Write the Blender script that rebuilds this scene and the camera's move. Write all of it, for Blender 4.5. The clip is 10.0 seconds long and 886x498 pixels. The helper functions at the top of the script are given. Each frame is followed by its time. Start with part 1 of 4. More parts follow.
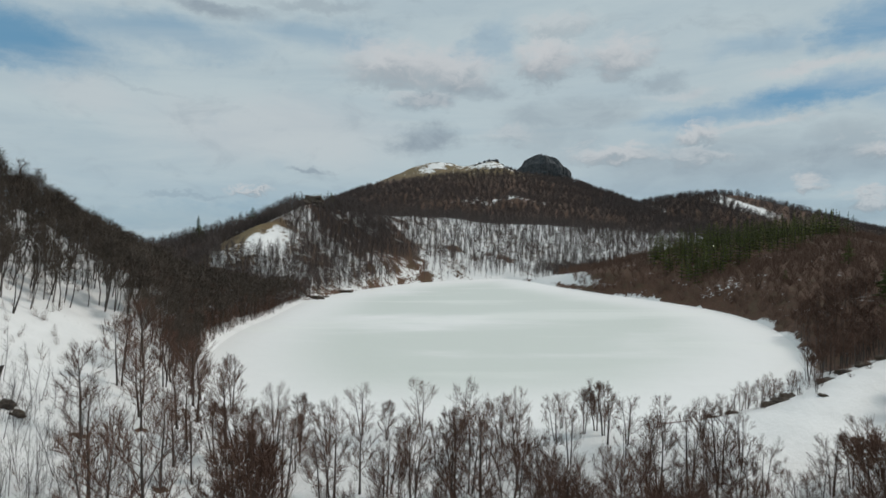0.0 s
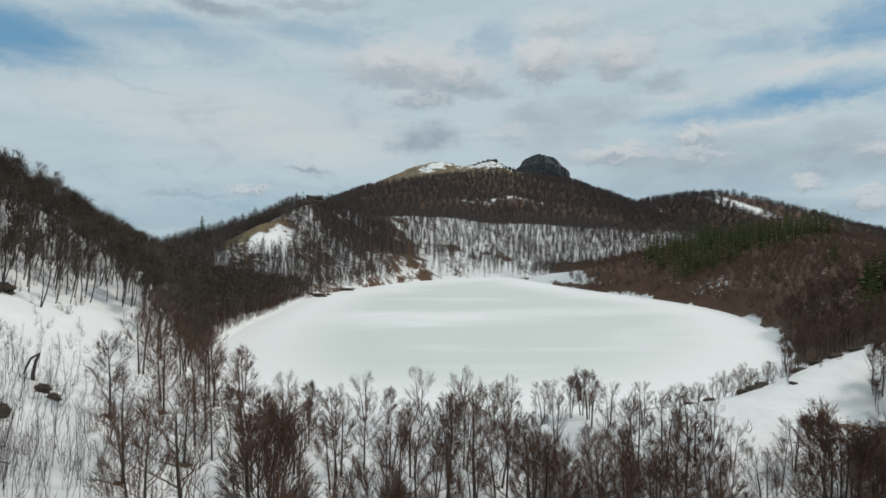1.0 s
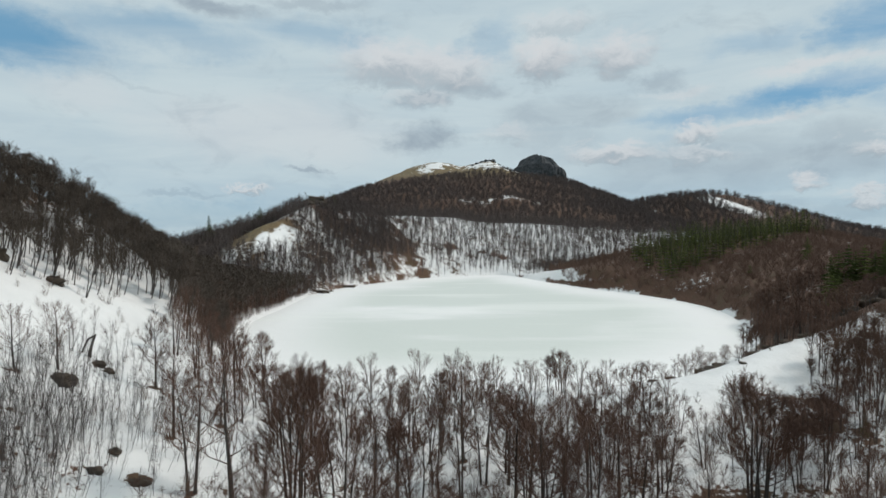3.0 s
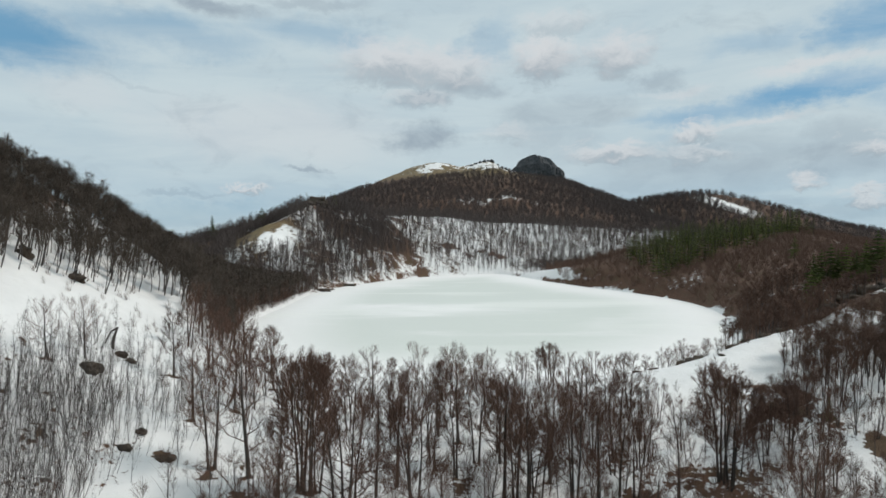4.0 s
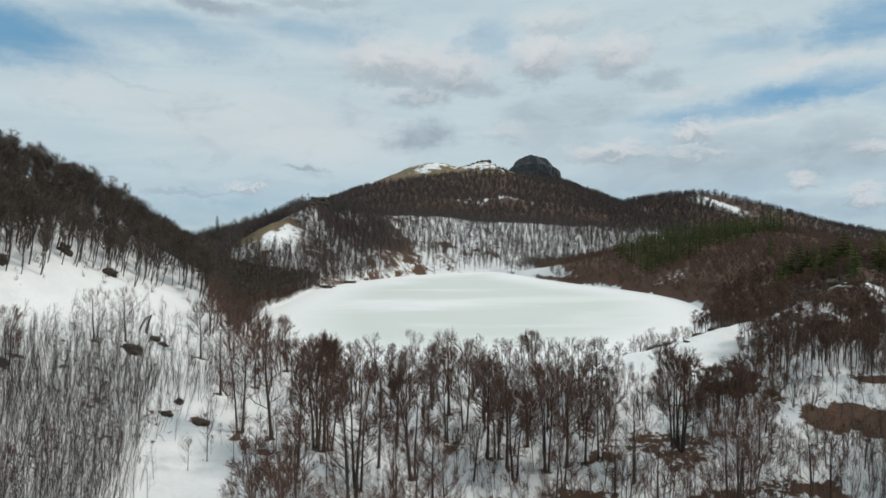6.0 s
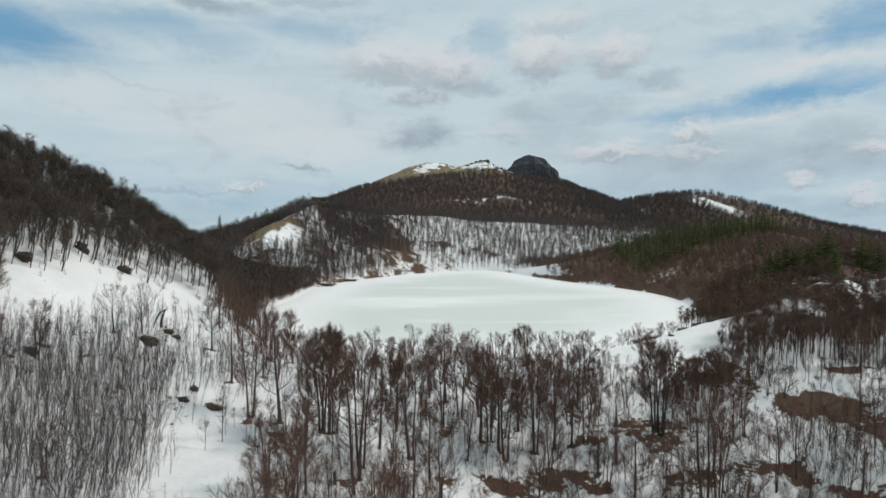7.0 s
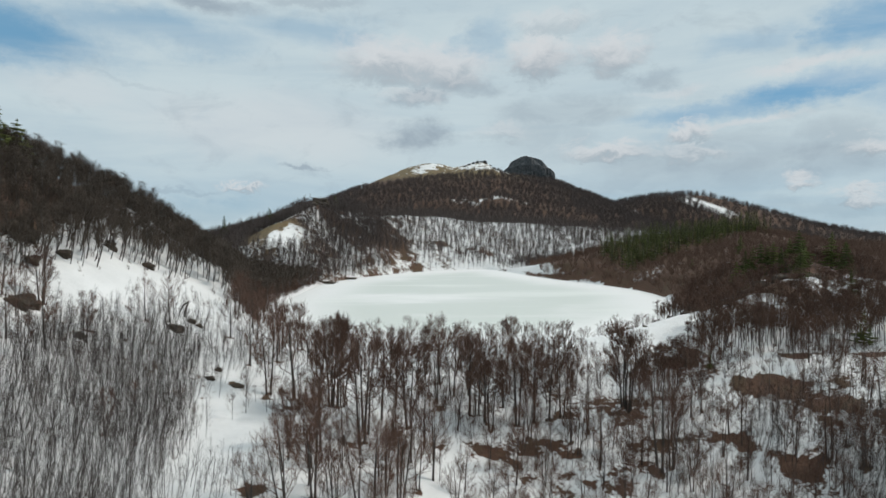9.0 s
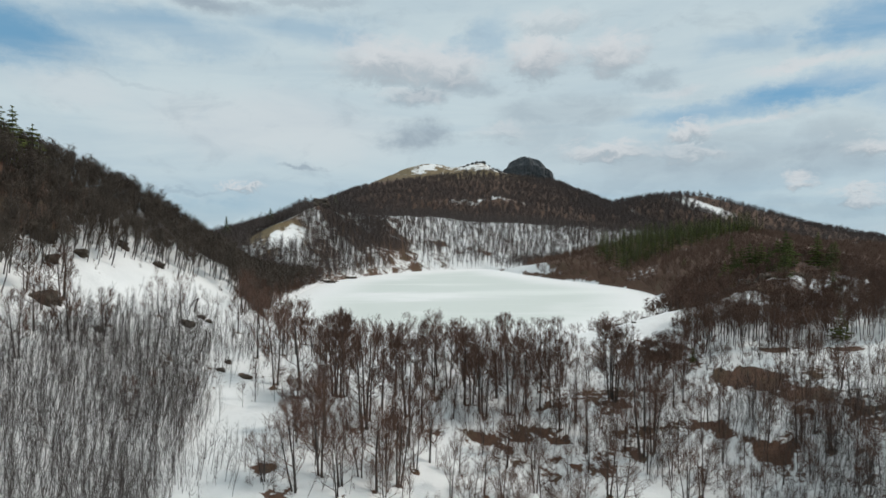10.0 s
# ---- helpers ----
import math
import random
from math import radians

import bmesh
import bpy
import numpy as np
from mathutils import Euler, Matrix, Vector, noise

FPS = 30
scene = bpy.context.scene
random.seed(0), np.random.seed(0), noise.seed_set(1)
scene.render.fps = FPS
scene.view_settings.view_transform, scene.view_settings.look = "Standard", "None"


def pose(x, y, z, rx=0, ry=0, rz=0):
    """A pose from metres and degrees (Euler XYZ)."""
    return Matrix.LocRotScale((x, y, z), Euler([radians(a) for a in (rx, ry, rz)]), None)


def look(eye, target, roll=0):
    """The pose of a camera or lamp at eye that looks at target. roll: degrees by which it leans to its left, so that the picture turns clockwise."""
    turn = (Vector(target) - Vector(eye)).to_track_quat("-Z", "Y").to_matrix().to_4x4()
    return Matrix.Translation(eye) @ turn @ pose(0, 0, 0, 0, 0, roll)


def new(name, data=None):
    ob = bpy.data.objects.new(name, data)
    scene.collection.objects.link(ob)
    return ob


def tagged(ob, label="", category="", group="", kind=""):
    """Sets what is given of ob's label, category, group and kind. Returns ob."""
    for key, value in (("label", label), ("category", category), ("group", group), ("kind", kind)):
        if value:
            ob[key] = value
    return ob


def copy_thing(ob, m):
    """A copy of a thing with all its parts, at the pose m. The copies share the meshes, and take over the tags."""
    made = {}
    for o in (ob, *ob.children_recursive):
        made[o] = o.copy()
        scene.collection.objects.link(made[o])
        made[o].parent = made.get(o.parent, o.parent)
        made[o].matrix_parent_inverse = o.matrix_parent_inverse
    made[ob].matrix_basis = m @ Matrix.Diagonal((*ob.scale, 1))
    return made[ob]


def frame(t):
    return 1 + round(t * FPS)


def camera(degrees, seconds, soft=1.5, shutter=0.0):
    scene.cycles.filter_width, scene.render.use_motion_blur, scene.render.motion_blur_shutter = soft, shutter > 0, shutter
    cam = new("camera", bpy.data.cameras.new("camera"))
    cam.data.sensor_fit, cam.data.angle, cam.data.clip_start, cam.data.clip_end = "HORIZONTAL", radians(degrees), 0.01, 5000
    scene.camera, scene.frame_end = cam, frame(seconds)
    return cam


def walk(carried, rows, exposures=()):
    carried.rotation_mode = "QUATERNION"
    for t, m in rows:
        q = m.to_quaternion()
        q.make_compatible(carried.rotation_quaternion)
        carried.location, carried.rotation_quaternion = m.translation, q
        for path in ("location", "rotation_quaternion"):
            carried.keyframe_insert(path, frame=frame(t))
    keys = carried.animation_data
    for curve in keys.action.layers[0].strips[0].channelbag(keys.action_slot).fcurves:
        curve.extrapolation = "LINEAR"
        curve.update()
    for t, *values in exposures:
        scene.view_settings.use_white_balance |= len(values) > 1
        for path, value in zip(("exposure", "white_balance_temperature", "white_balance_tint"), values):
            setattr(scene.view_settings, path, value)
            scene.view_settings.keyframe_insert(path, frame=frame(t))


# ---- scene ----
cam = camera(73.7, 10.0, soft=1.6)
METRES, EYE, TILT, LEAN, TURN = 56.0, 24.5, -1.8, 0.0, 0.0
ROWS = [
    (0.0, 0.0, 0.0, 0.0, -0.0, 0.0, 0.0),
    (0.5, 0.0022, -0.0468, -0.001, -0.02, -0.02, -0.0),
    (1.0, 0.0045, -0.0979, -0.0022, -0.05, -0.07, -0.0),
    (1.5, 0.007, -0.1453, -0.0031, -0.08, -0.1, 0.01),
    (2.0, 0.0101, -0.2016, -0.0045, -0.11, -0.12, 0.03),
    (2.5, 0.0129, -0.2492, -0.0056, -0.13, -0.13, 0.05),
    (4.0, 0.022, -0.4024, -0.0082, -0.21, -0.17, 0.08),
    (4.5, 0.0249, -0.45, -0.0087, -0.24, -0.2, 0.09),
    (5.0, 0.0282, -0.5016, -0.0096, -0.28, -0.23, 0.09),
    (5.5, 0.0311, -0.549, -0.0106, -0.32, -0.24, 0.08),
    (7.0, 0.0391, -0.6995, -0.0148, -0.47, -0.31, 0.04),
    (7.5, 0.0418, -0.7456, -0.0154, -0.5, -0.33, 0.02),
    (8.0, 0.0442, -0.8006, -0.0161, -0.54, -0.32, 0.03),
    (8.5, 0.0463, -0.8473, -0.0171, -0.59, -0.31, 0.0),
    (9.0, 0.0493, -0.8987, -0.0182, -0.64, -0.32, -0.0),
    (9.5, 0.0522, -0.9462, -0.0186, -0.68, -0.34, -0.02),
    (10.0, 0.0557, -0.9982, -0.0195, -0.7, -0.32, -0.02),
]
walk(cam, [(t, pose(0, 0, EYE, TILT, LEAN, TURN) @ pose(METRES * x, METRES * y, METRES * z, 90 + pitch, roll, yaw)) for t, x, y, z, yaw, pitch, roll in ROWS],
     [(0.0, -0.35), (1.0, -0.22), (2.5, -0.12), (4.0, -0.1), (10.0, -0.1)])

# ---- light: broken cloud, a veiled sun ----
SUN_ELEVATION, SUN_AZIMUTH = 46.0, 72.0   # degrees; azimuth clockwise from +y
sun = new("sun", bpy.data.lights.new("sun", "SUN"))
sun.data.energy, sun.data.angle, sun.data.color = 2.1, radians(12), (1.0, 0.935, 0.86)
_a, _e = radians(SUN_AZIMUTH), radians(SUN_ELEVATION)
sun.matrix_world = look((0, 0, 300), (-math.sin(_a) * math.cos(_e) * 100, -math.cos(_a) * math.cos(_e) * 100, 300 - math.sin(_e) * 100))


class Nodes:
    """A short way to write node trees."""

    def __init__(self, tree):
        self.tree = tree
        tree.nodes.clear()

    def node(self, kind, **props):
        n = self.tree.nodes.new(kind)
        for k, v in props.items():
            if k == "operation": n.operation = v
            elif k == "blend_type": n.blend_type = v
            elif k == "data_type": n.data_type = v
            elif k == "attribute_name": n.attribute_name = v
        return n

    def put(self, socket, value):
        if isinstance(value, bpy.types.NodeSocket):
            self.tree.links.new(value, socket)
        elif isinstance(value, tuple) and len(value) == 3 and socket.type == "RGBA":
            socket.default_value = (*value, 1)
        else:
            socket.default_value = value

    def math(self, op, a, b=0.0, c=None, clamp=False):
        n = self.node("ShaderNodeMath", operation=op)
        n.use_clamp = clamp
        self.put(n.inputs[0], a), self.put(n.inputs[1], b)
        if c is not None: self.put(n.inputs[2], c)
        return n.outputs[0]

    def vmath(self, op, a, b=(0, 0, 0)):
        n = self.node("ShaderNodeVectorMath", operation=op)
        self.put(n.inputs[0], a), self.put(n.inputs[1], b)
        return n.outputs[0]

    def noise(self, vector, scale, detail=4.0, rough=0.55, distortion=0.0):
        n = self.node("ShaderNodeTexNoise")
        if vector is not None: self.put(n.inputs["Vector"], vector)
        self.put(n.inputs["Scale"], scale), self.put(n.inputs["Detail"], detail), self.put(n.inputs["Roughness"], rough), self.put(n.inputs["Distortion"], distortion)
        return n.outputs[0]

    def ramp(self, value, lo, hi):
        n = self.node("ShaderNodeMapRange")
        n.interpolation_type = "SMOOTHSTEP"
        self.put(n.inputs[0], value), self.put(n.inputs[1], lo), self.put(n.inputs[2], hi)
        return n.outputs[0]

    def mix(self, f, a, b):
        n = self.node("ShaderNodeMix", data_type="RGBA")
        self.put(n.inputs[0], f), self.put(n.inputs[6], a), self.put(n.inputs[7], b)
        return n.outputs[2]

    def bump(self, height, strength, distance):
        n = self.node("ShaderNodeBump")
        self.put(n.inputs["Strength"], strength), self.put(n.inputs["Distance"], distance), self.put(n.inputs["Height"], height)
        return n.outputs[0]

    def scale(self, vector, s):
        return self.vmath("MULTIPLY", vector, s)


def make_sky():
    world = bpy.data.worlds.new("sky")
    scene.world = world
    world.use_nodes = True
    k = Nodes(world.node_tree)
    sky = k.node("ShaderNodeTexSky")
    sky.sky_type, sky.sun_disc = "NISHITA", False
    sky.sun_elevation, sky.sun_rotation, sky.altitude = radians(SUN_ELEVATION), radians(SUN_AZIMUTH), 1500
    way = k.node("ShaderNodeTexCoord").outputs["Generated"]
    sep = k.node("ShaderNodeSeparateXYZ")
    k.put(sep.inputs[0], way)
    x, y, z = sep.outputs
    # azimuth and elevation in degrees, ahead = 0
    az = k.math("MULTIPLY", k.math("ARCTAN2", x, y), 57.2958)
    el = k.math("MULTIPLY", k.math("ARCSINE", z), 57.2958)
    comb = k.node("ShaderNodeCombineXYZ")
    k.put(comb.inputs[0], az), k.put(comb.inputs[1], k.math("MULTIPLY", el, 1.6))
    flat = comb.outputs[0]
    broad = k.noise(flat, 0.055, 5, 0.55, 0.4)
    fine = k.noise(flat, 0.20, 8, 0.62, 0.6)
    wisp = k.noise(k.scale(flat, (0.35, 1.6, 1)), 0.10, 6, 0.6, 0.8)
    warp = []
    for shift in ((0, 0, 0), (37, 11, 5)):
        moved = k.vmath("ADD", flat, shift)
        big, small = k.noise(moved, 0.07, 3, 0.5), k.noise(moved, 0.30, 7, 0.68)
        warp.append(k.math("ADD", k.math("MULTIPLY", k.math("SUBTRACT", big, 0.5), 9.0), k.math("MULTIPLY", k.math("SUBTRACT", small, 0.5), 6.5)))
    az_w, el_w = k.math("ADD", az, warp[0]), k.math("ADD", el, k.math("MULTIPLY", warp[1], 0.42))

    def blob(a, e, ra, re, soft=0.0, slant=0.0):
        """A soft ragged patch of sky round azimuth a and elevation e."""
        da = k.math("DIVIDE", k.math("SUBTRACT", az_w, a), ra)
        de = k.math("DIVIDE", k.math("SUBTRACT", k.math("SUBTRACT", el_w, e), k.math("MULTIPLY", k.math("SUBTRACT", az_w, a), slant)), re)
        d = k.math("SQRT", k.math("ADD", k.math("MULTIPLY", da, da), k.math("MULTIPLY", de, de)))
        return k.math("SUBTRACT", 1.0, k.ramp(d, 0.25, 1.25 + soft))

    def union(items):
        out = items[0]
        for it in items[1:]:
            out = k.math("MAXIMUM", out, it)
        return out

    blue = union([k.math("MULTIPLY", blob(*b[:4], 0.2, b[4]), b[5]) for b in BLUE_GAPS])
    blue = k.math("MAXIMUM", blue, k.math("MULTIPLY", k.ramp(broad, 0.60, 0.75), 0.6))
    low = k.ramp(k.math("ABSOLUTE", k.math("SUBTRACT", el, 1.0)), 5.5, 0.0)
    blue = k.math("MAXIMUM", blue, k.math("MULTIPLY", low, 0.35))
    grey = union([k.math("MULTIPLY", blob(*g[:4], -0.2, g[4]), g[5]) for g in GREY_CLOUDS])
    grey = k.math("MAXIMUM", k.math("MULTIPLY", grey, k.math("ADD", 0.55, k.math("MULTIPLY", k.ramp(fine, 0.3, 0.6), 0.5))), k.math("MULTIPLY", k.ramp(fine, 0.50, 0.72), 0.3))
    lit = union([k.math("MULTIPLY", blob(*c[:4], -0.2, c[4]), c[5]) for c in LIT_CLOUDS])
    veil = k.mix(k.ramp(wisp, 0.25, 0.65), CLOUD_VEIL, CLOUD_WHITE)
    cloud = k.mix(lit, veil, CLOUD_LIT)
    cloud = k.mix(grey, cloud, CLOUD_GREY)
    curl = [k.noise(k.vmath("ADD", flat, shift), 0.42, 8, 0.66, 0.5) for shift in ((5, 3, 1), (61, 17, 9))]
    az_c = k.math("ADD", az, k.math("MULTIPLY", k.math("SUBTRACT", curl[0], 0.5), 7.0))
    el_c = k.math("ADD", el, k.math("MULTIPLY", k.math("SUBTRACT", curl[1], 0.5), 4.5))
    deep = k.mix(0.8, sky.outputs[0], k.mix(k.math("MULTIPLY", k.ramp(wisp, 0.40, 0.75), 0.6), SKY_BLUE, CLOUD_VEIL))
    out = k.mix(blue, cloud, deep)
    for a, e, ra, re, amount in CUMULUS:
        da, de = k.math("DIVIDE", k.math("SUBTRACT", az_c, a), ra), k.math("DIVIDE", k.math("SUBTRACT", el_c, e), re)
        d = k.math("SQRT", k.math("ADD", k.math("MULTIPLY", da, da), k.math("MULTIPLY", de, de)))
        mask = k.math("MULTIPLY", k.math("SUBTRACT", 1.0, k.ramp(d, 0.30, 1.25)), amount)
        out = k.mix(mask, out, k.mix(k.ramp(de, -0.9, 0.45), CLOUD_BASE, CLOUD_LIT))
    bg = k.node("ShaderNodeBackground")
    k.put(bg.inputs[0], out), k.put(bg.inputs[1], SKY_STRENGTH)
    end = k.node("ShaderNodeOutputWorld")
    k.put(end.inputs[0], bg.outputs[0])


# azimuth, elevation, half-widths in degrees, slant, amount
BLUE_GAPS = [
    (-34.0, 14.7, 7.1, 2.4, -0.02, 1.0), (-38.6, 13.1, 5.3, 1.2, 0, 1.0), (-24.6, 16.6, 8.5, 1.6, 0.0, 0.55), (-11.8, 18.1, 6.3, 1.5, 0.0, 0.4), (32.0, 10.6, 7.5, 1.2, 0.1, 1.0), (23.4, 9.9, 6.0, 0.8, 0.03, 0.6), (36.1, 15.5, 3.2, 2.1, 0.0, 0.85),
    (29.1, 15.4, 5.0, 1.2, 0.1, 0.35), (4.4, 17.2, 2.5, 2.0, 0.3, 0.45), (-23.2, 1.5, 10.5, 1.7, 0.0, 0.6), (-40.6, 14.0, 4.7, 2.3, 0, 0.8), (40.9, 10.4, 4.8, 1.6, 0.1, 0.8)]
GREY_CLOUDS = [
    (-1.9, 8.4, 4.6, 1.8, 0.0, 0.95), (-1.0, 11.8, 4.1, 1.2, 0, 0.8), (23.4, 5.2, 12.9, 4.0, 0.0, 0.5), (10.9, 8.2, 6.3, 3.2, 0, 0.35), (34.7, 6.5, 4.5, 2.7, 0, 0.45), (-21.3, 19.5, 7.1, 1.1, 0.0, 0.95), (-11.8, 20.7, 6.3, 0.7, 0, 0.5), (11.9, 10.6, 7.8, 1.9, 0.0, 0.6), (3.3, 12.9, 3.8, 1.1, 0.0, 0.6), (19.6, 12.9, 3.4, 1.0, 0, 0.55), (24.3, 4.7, 8.7, 1.4, 0.0, 0.6),
    (32.8, 4.8, 5.9, 2.1, 0.0, 0.7), (17.1, 3.6, 9.5, 1.3, 0, 0.4), (-11.5, 5.6, 2.6, 0.4, 0.05, 0.8), (-23.2, 3.3, 5.1, 0.3, 0, 0.45), (-27.2, 12.2, 5.2, 0.3, -0.16, 0.22), (32.4, 1.3, 6.7, 0.9, 0, 0.4),
    (27.8, 7.4, 3.9, 0.8, 0, 0.35)]
LIT_CLOUDS = [
    (-15.9, 9.1, 16.3, 4.1, -0.05, 0.45), (21.5, 11.8, 4.3, 0.6, 0.02, 0.5), (32.8, 12.7, 5.9, 0.6, 0.05, 0.75), (27.8, 8.6, 5.6, 0.5, 0.03, 0.6), (-30.9, 10.8, 6.8, 2.0, 0, 0.35)]
# heaped clouds, lit above and grey below: azimuth, elevation, half-widths, amount
CUMULUS = [
    (-4.3, 15.4, 6.5, 2.4, 0.9), (1.2, 14.7, 4.4, 2.3, 0.8), (-2.1, 12.3, 3.8, 0.9, 0.45), (9.8, 15.7, 3.8, 2.3, 1.0), (16.6, 15.6, 3.5, 2.2, 0.9), (10.9, 18.6, 4.2, 1.3, 0.5),
    (23.0, 8.3, 2.1, 1.1, 0.85), (15.8, 6.9, 5.1, 1.0, 0.8), (36.3, 6.4, 2.1, 1.0, 0.8), (31.8, 3.8, 1.7, 0.8, 0.8), (35.8, 2.6, 2.5, 0.7, 0.7),
    (-17.9, 3.5, 2.8, 0.5, 0.8), (23.4, 6.5, 3.7, 0.8, 0.5), (6.6, 8.9, 3.2, 1.1, 0.4)]
CLOUD_WHITE, CLOUD_VEIL, CLOUD_LIT, CLOUD_GREY, CLOUD_BASE, SKY_BLUE = (5.9, 7.0, 7.45), (5.0, 6.2, 6.9), (6.9, 7.2, 7.45), (3.5, 4.3, 5.0), (3.4, 4.1, 4.7), (1.7, 3.9, 5.9)
SKY_STRENGTH = 0.1
make_sky()


# ---- materials ----
def material(name):
    m = bpy.data.materials.new(name)
    m.use_nodes = True
    k = Nodes(m.node_tree)
    bsdf = k.node("ShaderNodeBsdfPrincipled")
    end = k.node("ShaderNodeOutputMaterial")
    k.put(end.inputs[0], bsdf.outputs[0])
    return m, k, bsdf


def place(k):
    return k.node("ShaderNodeNewGeometry").outputs["Position"]


def ground_material():
    m, k, b = material("snow_and_soil")
    p = place(k)
    bare = k.node("ShaderNodeAttribute", attribute_name="bare").outputs["Fac"]
    dry = k.node("ShaderNodeAttribute", attribute_name="dry").outputs["Fac"]
    n1, n2, n3 = k.noise(p, 0.22, 5, 0.6), k.noise(p, 1.3, 5, 0.65), k.noise(p, 9.0, 4, 0.7)
    broken = k.math("ADD", k.math("MULTIPLY", n1, 0.80), k.math("SUBTRACT", k.math("MULTIPLY", n2, 0.95), 0.375))
    drift = k.math("MULTIPLY", k.math("SUBTRACT", k.noise(k.scale(p, (1.0, 0.5, 2.0)), 0.11, 4, 0.6), 0.53), k.math("MULTIPLY", dry, 1.5))
    cover = k.ramp(k.math("SUBTRACT", k.math("ADD", k.math("ADD", bare, drift), broken), 1.0), -0.02, 0.03)
    twigs = k.math("MULTIPLY", k.ramp(n3, 0.66, 0.74), k.ramp(k.math("ADD", bare, n1), 0.72, 1.0))
    snow = k.mix(k.ramp(n1, 0.3, 0.7), (0.735, 0.733, 0.722), (0.80, 0.797, 0.785))
    snow = k.mix(k.math("MULTIPLY", k.ramp(n2, 0.5, 0.8), 0.25), snow, (0.52, 0.505, 0.48))
    litter = k.mix(k.ramp(n2, 0.3, 0.7), (0.052, 0.024, 0.014), (0.128, 0.062, 0.036))
    litter = k.mix(k.ramp(n3, 0.45, 0.75), litter, (0.130, 0.078, 0.047))
    litter = k.mix(k.math("MULTIPLY", k.ramp(n1, 0.52, 0.62), 0.5), litter, (0.088, 0.066, 0.034))
    grass = k.mix(k.ramp(n2, 0.3, 0.7), (0.10, 0.072, 0.036), (0.25, 0.18, 0.085))
    grass = k.mix(k.math("MULTIPLY", k.ramp(n1, 0.45, 0.65), 0.7), grass, (0.075, 0.055, 0.036))
    soil = k.mix(dry, litter, grass)
    col = k.mix(k.math("MULTIPLY", twigs, 0.5), k.mix(cover, snow, soil), (0.09, 0.06, 0.045))
    k.put(b.inputs["Base Color"], col)
    k.put(b.inputs["Roughness"], k.math("ADD", k.math("MULTIPLY", cover, 0.35), 0.6))
    h = k.math("ADD", k.math("MULTIPLY", n2, 0.5), k.math("MULTIPLY", n3, k.math("ADD", k.math("MULTIPLY", cover, 0.35), 0.06)))
    h = k.math("SUBTRACT", h, k.math("MULTIPLY", cover, 0.6))
    k.put(b.inputs["Normal"], k.bump(h, 0.6, 0.35))
    return m


def ice_material():
    m, k, b = material("lake_ice")
    p = place(k)
    edge = k.node("ShaderNodeAttribute", attribute_name="edge").outputs["Fac"]
    n1 = k.noise(k.scale(p, (0.6, 1.6, 1)), 0.022, 5, 0.55, 0.6)
    n2 = k.noise(p, 0.3, 5, 0.6)
    n3 = k.noise(k.scale(p, (0.5, 2.6, 1)), 0.018, 4, 0.5, 0.4)
    wet = k.math("MULTIPLY", k.ramp(n1, 0.26, 0.50), k.ramp(edge, 6.0, 30.0))
    col = k.mix(wet, (0.82, 0.815, 0.80), (0.642, 0.672, 0.628))
    # long pale streaks: sunlit bands on the ice, put into its colour
    col = k.mix(k.math("MULTIPLY", k.ramp(n3, 0.55, 0.66), 0.55), col, (0.83, 0.835, 0.80))
    col = k.mix(k.math("MULTIPLY", k.ramp(n2, 0.45, 0.8), 0.2), col, (0.69, 0.695, 0.67))
    k.put(b.inputs["Base Color"], col)
    k.put(b.inputs["Roughness"], k.math("SUBTRACT", 0.75, k.math("MULTIPLY", wet, 0.2)))
    k.put(b.inputs["Normal"], k.bump(n2, 0.25, 0.3))
    return m


def wood_material(name, dark, light, stuff=True):
    m, k, b = material(name)
    p = place(k)
    if stuff:
        r = k.node("ShaderNodeAttribute", attribute_name="tone").outputs["Fac"]
    else:
        r = k.node("ShaderNodeObjectInfo").outputs["Random"]
    n = k.noise(k.scale(p, (3, 3, 0.8)), 1.5, 4, 0.65)
    col = k.mix(k.math("ADD", k.math("MULTIPLY", r, 0.7), k.math("MULTIPLY", k.math("SUBTRACT", n, 0.35), 0.9), clamp=True), dark, light)
    k.put(b.inputs["Base Color"], col)
    k.put(b.inputs["Roughness"], 0.9)
    k.put(b.inputs["Specular IOR Level"], 0.2)
    return m


def rock_material(name, dark, light, moss):
    m, k, b = material(name)
    p = place(k)
    n1, n2 = k.noise(p, 0.35, 6, 0.65), k.noise(p, 2.5, 5, 0.7)
    col = k.mix(k.ramp(n1, 0.3, 0.7), dark, light)
    col = k.mix(k.math("MULTIPLY", k.ramp(n2, 0.55, 0.75), 0.5), col, moss)
    k.put(b.inputs["Base Color"], col)
    k.put(b.inputs["Roughness"], 0.92)
    k.put(b.inputs["Normal"], k.bump(k.math("ADD", n1, k.math("MULTIPLY", n2, 0.4)), 0.9, 0.5))
    return m


M_GROUND, M_ICE = ground_material(), ice_material()
M_BARK = wood_material("beech_bark", (0.032, 0.026, 0.023), (0.10, 0.087, 0.078), False)
M_TWIG = wood_material("beech_twigs", (0.080, 0.047, 0.036), (0.174, 0.104, 0.078), False)
M_WOOD_BARK = wood_material("woods_bark", (0.045, 0.038, 0.034), (0.14, 0.125, 0.115))
M_WOOD_TWIG = wood_material("woods_twigs", (0.073, 0.043, 0.032), (0.150, 0.090, 0.066))
M_HILL_TWIG = wood_material("hill_woods_twigs", (0.132, 0.084, 0.063), (0.170, 0.108, 0.082))
M_WEST_TWIG = wood_material("west_woods_twigs", (0.058, 0.046, 0.037), (0.108, 0.086, 0.069))
